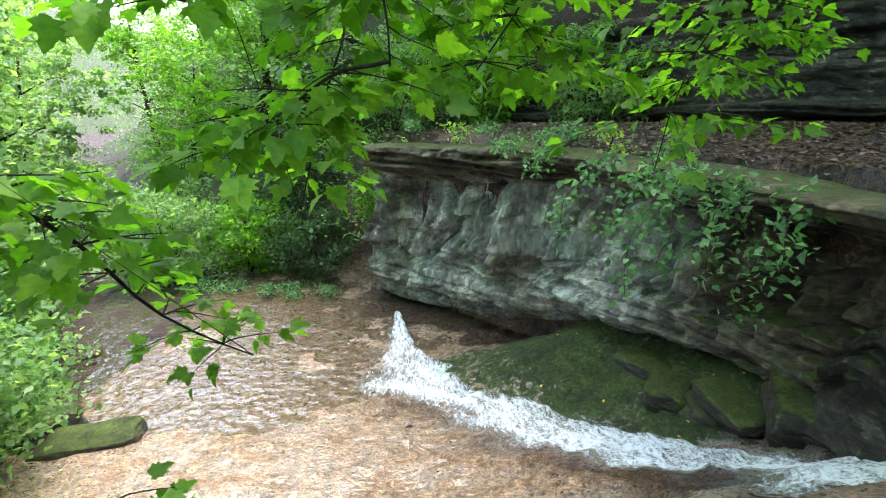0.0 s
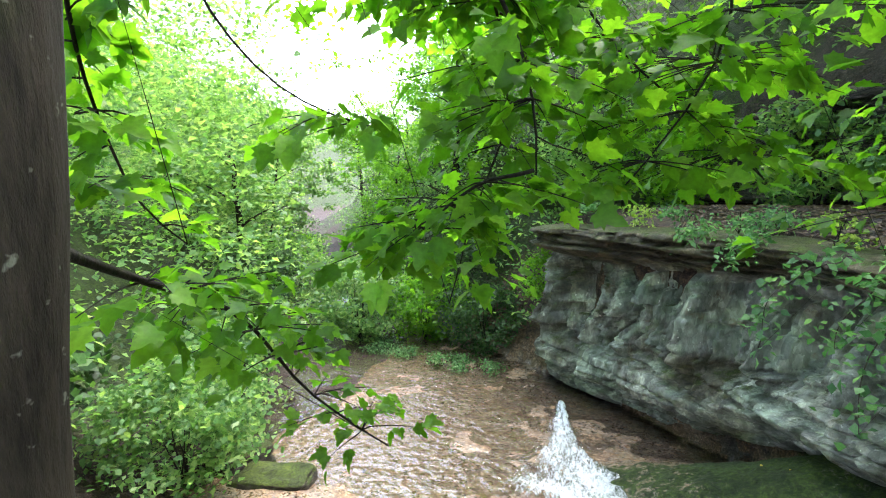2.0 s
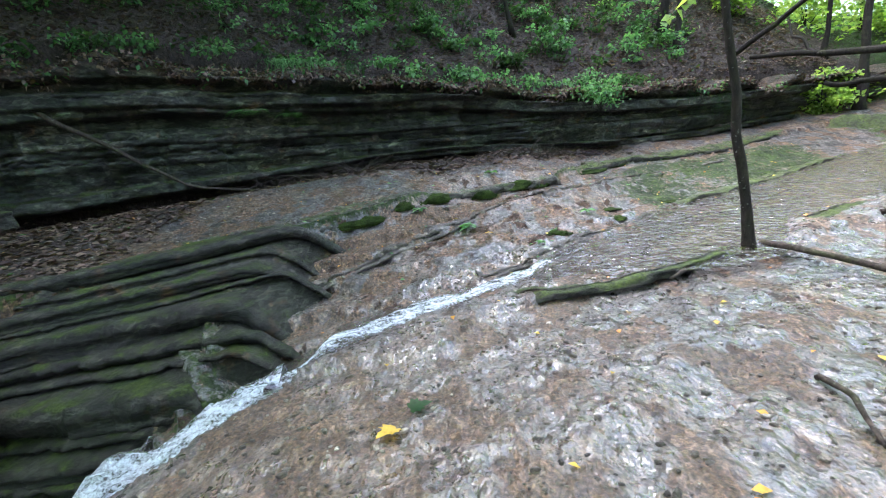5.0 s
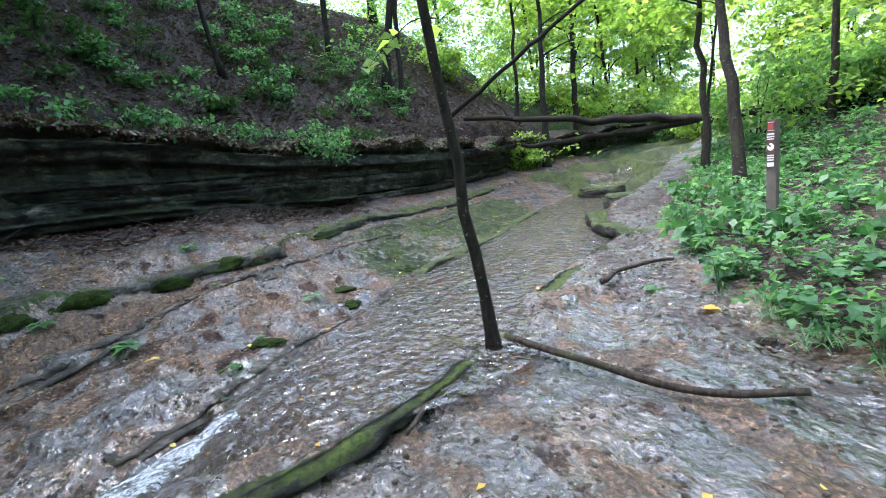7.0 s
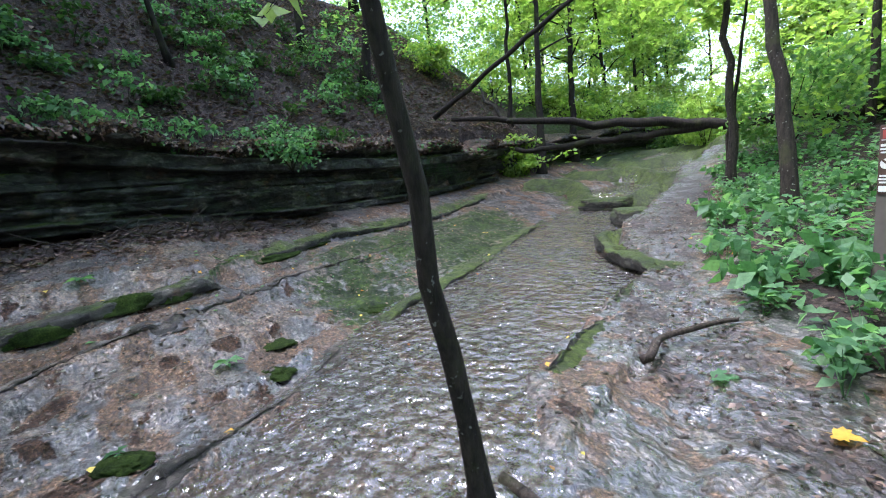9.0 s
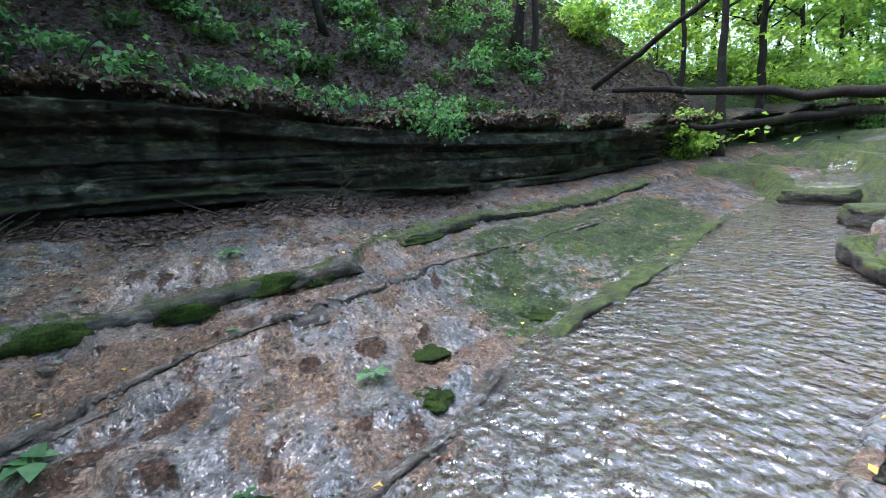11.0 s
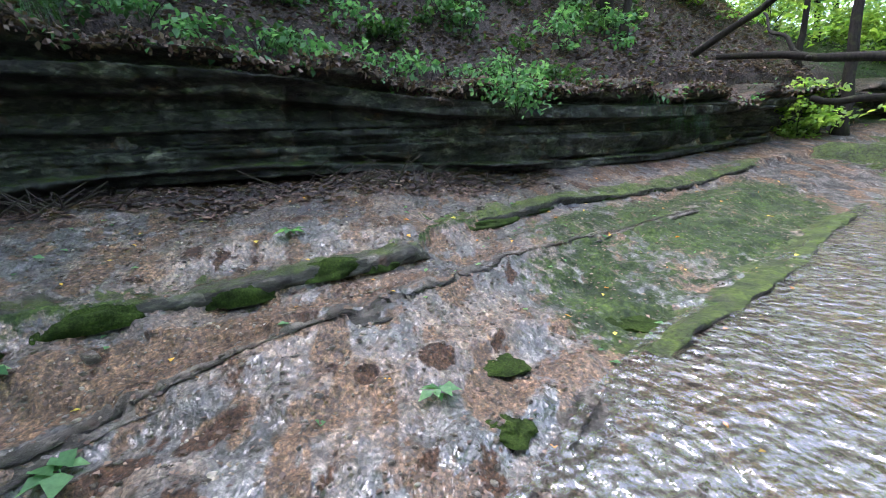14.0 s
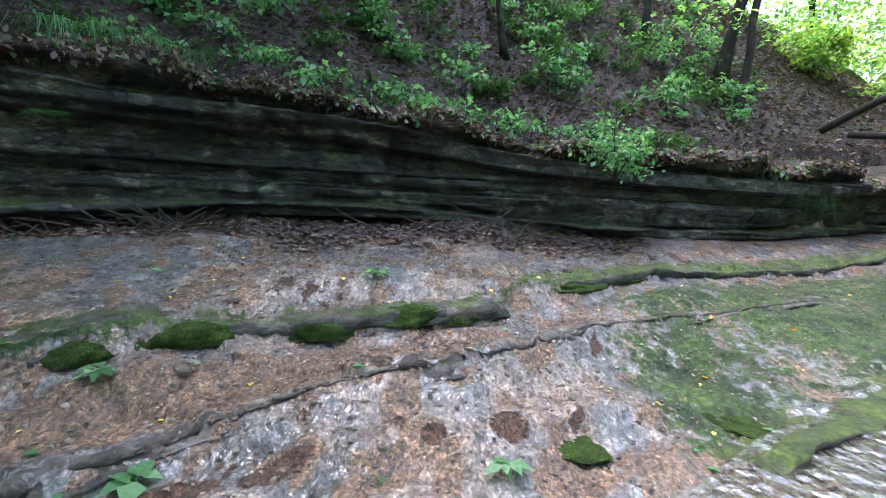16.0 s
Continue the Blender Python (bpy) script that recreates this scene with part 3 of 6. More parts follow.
    behind = sstep(0.35, 0.6, x - wx + 0.15 * n_mid)
    z = lerp(z, hill, behind)
    flake = fbm(x * 3.0 + 0.6 * n_mid, y * 5.5, 0, 3, 51)
    bare = (1 - behind) * sstep(0.6, 0.0, bank)
    bare = bare * (1 - 0.7 * sstep(-0.05, 0.15, x - cb) * sstep(-0.05, 0.15, cw - x) * (y < 0.8))
    rip = 1 - np.abs(vnoise(x * 7.5 + 1.5 * n_mid, y * 9.5 + 1.5 * n_big, 0, 57))
    u, v = 0.54 * x - 0.84 * y, 0.84 * x + 0.54 * y
    plates = bedded(fbm(u * 0.4, v * 1.5, 0, 3, 53), 0.11, 1.0)
    z = z + bare * np.where(x > cw, 0.2, 0.1) * plates * sstep(-14, -9, y) * sstep(0.4, -0.8, y) * sstep(0.0, 0.3, np.maximum(x - cw, cb - x)) + 0.010 * n_fine + bare * 0.02 * rip ** 2 * sstep(-14, -9, y) + bare * (0.022 * (bedded(flake, 0.22, 1.0)))
    z = np.minimum(z, 30 + 2 * n_big)
    nearwater = sstep(1.4, 0.0, np.maximum(cb - x, 0)) * sstep(0.6, 0.0, np.maximum(x - cw, 0))
    litter = np.maximum(sstep(0.3, 0.9, bank + 0.4 * n_mid), behind)
    litter = np.maximum(litter, 0.75 * sstep(2.2, 0.5, wx - x + 0.5 * n_mid) * sstep(-14, -1, y) * (1 - behind))
    litter = np.maximum(litter, 0.6 * sstep(0.1, 1.0, shore))
    litter = np.maximum(litter, 0.52 * sstep(0.0, 0.6, x - la + 0.4) * sstep(1.5, 3.5, y))
    litter = np.maximum(litter, 0.72 * (1 - sstep(0.3, 1.1, np.abs(x - bank_x(y) - 0.6))) * (y < -5))
    mound = (1 - sstep(0.0, 0.14, np.abs(xs - la - 0.06))) * (0.2 + 0.6 * sstep(-0.25, 0.3, vnoise(y * 1.4, x * 0.6, 0, 63)))
    ridge = (1 - sstep(0.0, 0.2, np.abs(xs - cw - 0.15))) * sstep(-4.9, -5.6, y) * sstep(-13, -11, y) * 0.85
    patch = sstep(-3.9, -6.0, y + 0.15 * (x - 10)) * sstep(-12.5, -10.5, y) * sstep(-0.2, 0.5, xs - cw) * sstep(-0.2, 0.6, la - xs) * (0.64 + 0.4 * fbm(x * 0.9, y * 0.9, 0, 3, 64) + 0.12 * n_fine)
    greens = sstep(-0.4, 1.2, y) * sstep(0.0, 0.6, x - cw) * sstep(0.1, 0.5, la - x) * 0.52
    slabmoss = sstep(3.5, 4.8, y) * sstep(9.3, 8.3, y) * sstep(0.5, 1.0, x - cx) * (x < cw + 0.8) * (0.74 + 0.35 * fbm(x * 0.8, y * 0.8, 0, 3, 65))
    moss = np.maximum.reduce([mound * (y > -12), ridge, patch, greens, slabmoss]) * (1 - behind)
    far = np.maximum.reduce([sstep(1.0, 3.0, shore) * (y > 3), sstep(15, 18, y) * (x > cw + 1), sstep(-15, -19, y) * ((x < bank_x(y)) | (x > wx))])
    far = np.maximum(far, sstep(-17, -20, y) * ((x < cb - 0.3) | (x > cw + 0.5)))
    moss = np.maximum(moss, 0.75 * far)
    wet = np.clip(np.maximum(nearwater, sstep(-13, -7, y) * (1 - sstep(0.1, 0.6, bank))) * (1 - behind), 0, 1)
    wet = wet * (1 - sstep(0.3, 1.8, y) * (x > la - 0.4)) * (1 - 0.5 * sstep(0.3, 1.2, x - cw) * sstep(1, 0, y))
    tan = 0.85 * sstep(1.0, 6.5, y) * (x < cw) * sstep(0.3, 0.0, shore) * (1 - slabmoss) + 0.5 * sstep(-5, 0, y) * sstep(0, 0.5, cb - x)
    return z, moss, litter, wet, tan


def height(x, y):
    return float(land(np.array([x]), np.array([y]))[0][0])


def spaced(*runs):
    """Coordinates that run from each start to the next at the given spacing."""
    out = []
    for a, b, d in runs:
        out.append(np.arange(a, b, d))
    return np.concatenate(out)


gx = spaced((-300, -100, 25), (-100, -30, 4), (-30, -10, 0.6), (-10, -2, 0.16), (-2, 3, 0.06), (3, 11.5, 0.035), (11.5, 15, 0.08), (15, 25, 0.3), (25, 60, 2.5), (60, 320, 25))
gy = spaced((-300, -100, 25), (-100, -40, 4), (-40, -20, 0.5), (-20, -12, 0.16), (-12, -7, 0.07), (-7, 2.5, 0.035), (2.5, 9, 0.07), (9, 14, 0.14), (14, 30, 0.5), (30, 80, 3), (80, 320, 25))
GX, GY = np.meshgrid(gx, gy, indexing="ij")
GZ, g_moss, g_litter, g_wet, g_tan = land(GX.ravel(), GY.ravel())
gverts = np.stack([GX.ravel(), GY.ravel(), GZ], 1)
def spots(x, y, *places):
    """Patches with a soft edge at (x, y, reach along the beds, reach across)."""
    out = np.zeros_like(x)
    for px, py, a, b in places:
        u, v = 0.54 * (x - px) - 0.84 * (y - py), 0.84 * (x - px) + 0.54 * (y - py)
        out = np.maximum(out, np.exp(-(u / a) ** 2 - (v / b) ** 2))
    return out


fx, fy = GX.ravel(), GY.ravel()
g_soil = spots(fx, fy, (8.24, -2.45, 0.24, 0.11), (7.95, -1.85, 0.42, 0.14), (7.6, -1.2, 0.5, 0.15), (8.71, -3.79, 0.16, 0.13), (7.2, -2.7, 0.4, 0.12), (8.55, -3.3, 0.1, 0.08))
g_rust = np.maximum(spots(fx, fy, (9.23, -4.96, 0.25, 0.16), (8.4, -4.3, 0.3, 0.2), (7.6, -3.6, 0.35, 0.18)), 0.9 * sstep(0.05, 0.4, fx - crack_x(fy)) * sstep(0.05, 0.4, ledge_x(fy) - fx) * sstep(-4.4, -3.0, fy))
ground = new("ground", npmesh("ground", gverts, gridfaces(len(gx), len(gy)), GROUND, True, {"moss": g_moss, "litter": g_litter, "wet": g_wet, "tan": g_tan, "soil": g_soil, "rust": g_rust}))
tagged(ground, "wet grey-brown bedrock streambed with mossy ledges and leaf litter", "ground", kind="structure")


def bed_profile(s, z, seed, thick=0.22, depth=0.16, wave=1.0, tone=False):
    """How far each bed of a rock face stands out, block by block; with tone, the shade of each block as well."""
    zw = z + wave * (0.05 * vnoise(s * 0.5, 0, 0, seed) + 0.03 * vnoise(s * 2.1, z * 3, 0, seed + 1))
    q = zw / thick + 0.8 * vnoise(zw * 2.3, 3.1, 0, seed + 2)
    bed = np.floor(q).astype(np.int64)
    fz = q - bed
    sq = s / 0.9 + _hash(bed, bed * 0, bed * 0, seed + 3) * 7 + 0.25 * vnoise(s * 1.3, bed * 1.0, 0, seed + 5)
    blk = np.floor(sq).astype(np.int64)
    fs = sq - blk
    out = depth * (_hash(bed, blk, blk * 0, seed + 4) - 0.5) + depth * 1.2 * (_hash(bed, bed * 0, bed * 0, seed + 6) - 0.5)
    out = out - 0.45 * depth * (1 - sstep(0.0, 0.2, fz)) - (0.03 + 0.15 * depth) * (1 - sstep(0.0, 0.06, np.minimum(fs, 1 - fs)))
    if tone:
        return out, _hash(bed, blk, blk * 0, seed + 7)
    return out


def leaf_quads(c, size, rng, flat=0.5, down=0.0):
    """Small folded leaves at the points c: arrays of vertices and quads, two quads a leaf."""
    n = len(c)
    nrm = rng.normal(size=(n, 3)) * (1 - flat)
    nrm[:, 2] += flat * 1.4
    nrm /= np.linalg.norm(nrm, axis=1)[:, None]
    t = rng.normal(size=(n, 3))
    t[:, 2] -= down
    t -= nrm * (t * nrm).sum(1)[:, None]
    t /= np.linalg.norm(t, axis=1)[:, None] + 1e-9
    b = np.cross(nrm, t)
    s = (size * rng.uniform(0.6, 1.35, n))[:, None]
    w = s * 0.33
    v = np.stack([c, c + t * s * 0.45 + b * w + nrm * s * 0.1, c + t * s - nrm * s * 0.1, c + t * s * 0.45 - b * w + nrm * s * 0.1], 1)
    f = np.arange(n * 4).reshape(n, 4)
    return v.reshape(-1, 3), f


def rock_wall():
    ys = np.concatenate([np.arange(17, 8, -0.14), np.arange(8, -12, -0.055), np.arange(-12, -30, -0.14)])
    hs = np.linspace(0, 1, 110)
    Y, H = np.meshgrid(ys, hs, indexing="ij")
    base = np.array([land(wall_x(ys) - 0.35, ys)[0]])[0] - 0.15
    Z = base[:, None] + H * (wall_top(ys) + 0.05 + 0.4 * fbm(ys * 0.9, 0, 0, 4, 66) - base)[:, None]
    X = np.broadcast_to(wall_x(ys)[:, None], Y.shape)
    s = -Y * 1.15
    thin = sstep(-0.15, 0.25, vnoise(s * 0.22, Z * 1.6, 0, 46))
    main, tone1 = bed_profile(s * 0.75, Z, 40, 0.55, 0.55, 0.4, True)
    fine, tone2 = bed_profile(s * 1.7, Z, 44, 0.15, 0.12, 0.4, True)
    foot = np.convolve(np.pad(base, 40, mode="edge"), np.ones(81) / 81, "valid")
    hw = (Z - foot[:, None]) / (wall_top(ys) + 0.1 - foot)[:, None] + 0.012 * fbm(s * 0.4, 0, 0, 3, 52)
    strata = np.interp(hw, [0.0, 0.10, 0.115, 0.19, 0.205, 0.30, 0.42, 0.55, 0.60, 0.615, 0.74, 0.76, 0.80, 0.815, 0.9, 1.0], [-0.35, -0.3, 0.26, 0.28, -0.22, -0.14, 0.0, -0.08, -0.1, 0.26, 0.3, 0.02, 0.02, 0.22, 0.2, 0.1])
    out = 0.45 * main + strata + (0.3 + 0.7 * thin) * fine + 0.35 * fbm(s * 0.4, Z * 0.35, 0, 3, 60) + 0.07 * fbm(s * 4, Z * 5, 0, 4, 70)
    broken = sstep(0.1, 0.5, vnoise(s * 0.7, Z * 0.8, 0, 47))
    out = out - 0.16 * broken * np.abs(fbm(s * 2.6, Z * 3.2, 0, 3, 48))
    rel = Z - base[:, None] - 0.15
    # undercut at the foot and a lip at the top
    out = out - 0.5 * sstep(0.3, 0.2, rel) * (0.6 + 0.4 * vnoise(s * 0.35, 0, 0, 80))
    lip = H + 0.05 * fbm(s * 0.8, 0, 0, 4, 49)
    out = out * sstep(1.0, 0.9, lip) + 0.14 * sstep(0.7, 0.83, lip) - 1.3 * sstep(0.87, 1.0, lip) + 0.12 * fbm(s * 3, Z * 3, 0, 3, 50) * sstep(0.85, 0.9, lip)
    soil = sstep(0.76, 0.84, lip + 0.05 * fbm(s * 3, Z * 3, 0, 3, 51))
    d = np.gradient(wall_x(ys), ys)
    nx, ny = -1 / np.hypot(1, d), d / np.hypot(1, d)
    V = np.stack([X + nx[:, None] * out, Y + ny[:, None] * out, Z], -1).reshape(-1, 3)
    rng = np.random.default_rng(55)
    top = np.flatnonzero((soil.ravel() > 0.7) & (Y.ravel() < 9) & (Y.ravel() > -16))
    for name, mat, count, size, label in (("wall_lip_litter", DEADLEAF, 9000, 0.09, "dead brown leaves caught along the top of the rock wall"), ("wall_lip_seedlings", HERBLEAF, 1100, 0.11, "small green leaves sprouting along the top of the rock wall")):
        at = V[rng.choice(top, count)] + rng.normal(size=(count, 3)) * 0.03 + np.array([-0.03, 0, 0.02])
        lv, lf = leaf_quads(at, size, rng, 0.45, 0.5)
        tagged(new(name, npmesh(name, lv, lf, mat, False)), label, "leaves", kind="stuff")
    return new("wall_bedrock", npmesh("wall_bedrock", V, gridfaces(len(ys), len(hs))[:, ::-1], WALLROCK, False, {"brown": soil, "tone": 0.5 * tone1 + 0.5 * tone2}))


tagged(rock_wall(), "dark mossy rock wall of thin horizontal beds above the stream", "rock wall", kind="structure")


def cliff():
    """The undercut cliff beside the lower shelf: rim slab, dark recess, pale chipped face, foot."""
    ys = np.arange(3.0, 14.2, 0.042)
    line = shore_wall_side(ys)
    d = np.gradient(line, ys)
    k = np.ones(31) / 31
    d = np.convolve(np.pad(d, 15, mode="edge"), k, "valid")
    line = np.convolve(np.pad(line, 15, mode="edge"), k, "valid")
    nx, ny = -1 / np.hypot(1, d), d / np.hypot(1, d)
    topz = along(ys, (3, 0.2), (5, 0.05), (8, 0.12), (10, 0.15), (14, -0.3), (20, -1.2), (26, -1.8))
    foot = along(ys, (3, -1.7), (4.5, -2.4), (6, -2.8), (8, -3.25), (9.5, -3.9), (11, -4.5), (26, -5.4))
    hs = np.linspace(0, 1, 130)
    S = np.concatenate([[0], np.cumsum(np.hypot(np.diff(line), np.diff(ys)))])
    SS, H = np.meshgrid(S, hs, indexing="ij")
    prof = np.interp(hs, [0, 0.03, 0.06, 0.10, 0.15, 0.19, 0.23, 0.30, 0.45, 0.62, 0.67, 0.72, 0.80, 0.86, 0.93, 1.0], [-0.6, 0.25, 0.5, 0.62, 0.5, 0.1, -0.4, -0.32, 0.0, 0.2, 0.02, 0.3, 0.42, 0.3, 0.05, -0.3])
    zz = np.interp(hs, [0, 0.03, 0.06, 1.0], [0.03, 0.02, -0.02, -1.0])
    span = topz - foot
    Z = topz[:, None] + np.where(zz > -0.02, zz, 0)[None, :] + np.where(H > 0.06, -(H - 0.06) / 0.94 * span[:, None], 0)
    Z = Z + 0.09 * fbm(SS * 0.8, 0, 0, 3, 90)
    HH = H + 0.05 * vnoise(SS * 0.55, 0, 0, 91) * sstep(0.06, 0.15, H) * sstep(1.0, 0.9, H)
    out = np.interp(HH, hs, prof) * np.clip((SS - 0.2) / 1.8, 0.25, 1) - 2.2 * sstep(12.9, 14.2, ys)[:, None]
    face = sstep(0.2, 0.3, HH) * sstep(0.72, 0.62, HH)
    # upright flakes of shale with hollows between, thin beds in rim and foot
    warp = SS + 0.35 * vnoise(SS * 0.9, Z * 1.1, 0, 92)
    big, tone1 = bed_profile(Z * 0.8 + 3, warp, 93, 0.36, 0.62, 1.0, True)
    small, tone2 = bed_profile(Z * 1.4 + 7, warp * 1.15, 94, 0.15, 0.2, 1.0, True)
    flakes = big + small
    out = out + face * (flakes - 0.3 * np.abs(fbm(SS * 1.7 + 0.5 * Z, Z * 0.9, 0, 3, 95))) + 0.38 * fbm(SS * 0.55, Z * 0.5, 0, 3, 99) * sstep(0.03, 0.2, H)
    out = out + (bed_profile(SS, Z, 110, 0.14, 0.2) + bed_profile(SS * 0.6, Z, 111, 0.3, 0.24)) * (1 - face) * sstep(0.0, 0.05, H) + 0.06 * fbm(SS * 6, Z * 6, 0, 3, 120) * sstep(0.02, 0.1, H)
    out = out - 0.6 * np.exp(-((SS - 1.6) / 1.5) ** 2) * sstep(0.18, 0.3, H) * sstep(0.98, 0.8, H)
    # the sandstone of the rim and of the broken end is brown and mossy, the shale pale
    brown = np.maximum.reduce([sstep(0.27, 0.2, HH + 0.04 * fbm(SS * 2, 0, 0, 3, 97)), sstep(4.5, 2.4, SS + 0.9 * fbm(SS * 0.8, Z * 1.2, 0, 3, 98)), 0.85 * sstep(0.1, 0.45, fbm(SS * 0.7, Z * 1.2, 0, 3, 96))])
    V = np.stack([line[:, None] + nx[:, None] * out, ys[:, None] + ny[:, None] * out, Z], -1).reshape(-1, 3)
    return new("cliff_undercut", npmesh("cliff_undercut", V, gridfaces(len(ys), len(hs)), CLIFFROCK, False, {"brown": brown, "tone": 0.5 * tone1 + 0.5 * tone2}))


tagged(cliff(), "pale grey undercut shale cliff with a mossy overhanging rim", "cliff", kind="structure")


# ---- water ----
def stream_sheet():
    ys = np.concatenate([np.arange(0.9, -11, -0.05), np.arange(-11, -30, -0.2)])
    us = np.linspace(0, 1, 60)
    Y, U = np.meshgrid(ys, us, indexing="ij")
    a, b = shore_bank_side(ys)[:, None] - 0.25, shore_wall_side(ys)[:, None] + 0.22
    X = lerp(a, b, U)
    Z = water_z(Y) + 0.012 * fbm(X * 2.2, Y * 3.5, 0, 3, 130) + 0.004
    V = np.stack([X, Y, Z], -1).reshape(-1, 3)
    ob = new("stream_water", npmesh("stream_water", V, gridfaces(len(ys), len(us)), STREAM, True))
    ob.visible_shadow = False
    return tagged(ob, "shallow rippled silty stream over bedrock", "water", kind="structure")


def pool_sheet():
    xs, ys = np.arange(-16, 3.0, 0.12), np.arange(5.2, 30, 0.12)
    X, Y = np.meshgrid(xs, ys, indexing="ij")
    Z = along(Y, (5, -4.2), (6.3, -4.23), (7.4, -4.34), (9, -4.43), (30, -5.2)) + 0.015 * fbm(X * 1.8, Y * 1.8, 0, 3, 140)
    V = np.stack([X, Y, Z], -1).reshape(-1, 3)
    ob = new("lower_water", npmesh("lower_water", V, gridfaces(len(xs), len(ys)), POOL, True))
    ob.visible_shadow = False
    return tagged(ob, "thin sheet of water over tan rock below the cascade", "water", kind="structure")


def white_water(name, ys, centre, half, lift, rough_, strength, label):
    us = np.linspace(-1, 1, 56)
    Y, U = np.meshgrid(ys, us, indexing="ij")
    c, h = np.array([centre(v) for v in ys])[:, None], np.array([half(v) for v in ys])[:, None]
    X = c + U * h * (1 + 0.25 * vnoise(Y * 2.2, U * 0 + (U > 0) * 5, 0, 150))
    Z = water_z(Y) + lift * (1 - U ** 4) + rough_ * fbm(X * 5, Y * 3, 0, 4, 160) + 0.03 + 0.09 * sstep(0.4, 1.4, Y) * sstep(8.5, 7.0, Y)
    foam = strength * (1 - sstep(0.35, 1.0, np.abs(U + 0.2 * vnoise(Y * 1.5, 0, 0, 155)))) + 0.02 + 0.22 * vnoise(Y * 1.4, U * 4.5, 0, 156)
    V = np.stack([X, Y, Z], -1).reshape(-1, 3)
    ob = new(name, npmesh(name, V, gridfaces(len(ys), len(us))[:, ::-1], FOAM, True, {"foam": foam}))
    ob.visible_shadow = False
    return tagged(ob, label, "white water", kind="structure")


stream_sheet()
pool_sheet()
white_water("cascade_water", np.arange(0.3, 11.0, 0.05), lambda v: float(along(v, (0.3, 4.35), (0.8, 3.7), (1.2, 3.3), (2.2, 3.3), (3.4, 2.9), (4.6, 1.9), (6.3, 0.75), (7.4, -0.2), (8.5, -0.55), (11, -0.8))),
            lambda v: float(along(v, (0.3, 0.5), (0.8, 0.7), (1.2, 0.85), (2.2, 1.2), (3.4, 1.35), (4.6, 1.3), (6.3, 1.2), (7.4, 1.2), (8.6, 0.8), (9.6, 0.3), (11, 0.12))), 0.14, 0.16, 0.75, "foaming white cascade sliding down a rock chute")
white_water("rapid_water", np.arange(-2.4, 0.45, 0.04), lambda v: float(along(v, (-2.4, 6.0), (-1.9, 5.75), (-1.1, 5.4), (-0.1, 4.85), (0.3, 4.4), (0.45, 4.15))),
            lambda v: float(along(v, (-2.4, 0.1), (-2.1, 0.26), (-1.9, 0.26), (-1.1, 0.24), (0.4, 0.4))), 0.06, 0.06, 0.55, "narrow white rapid in a rock groove")


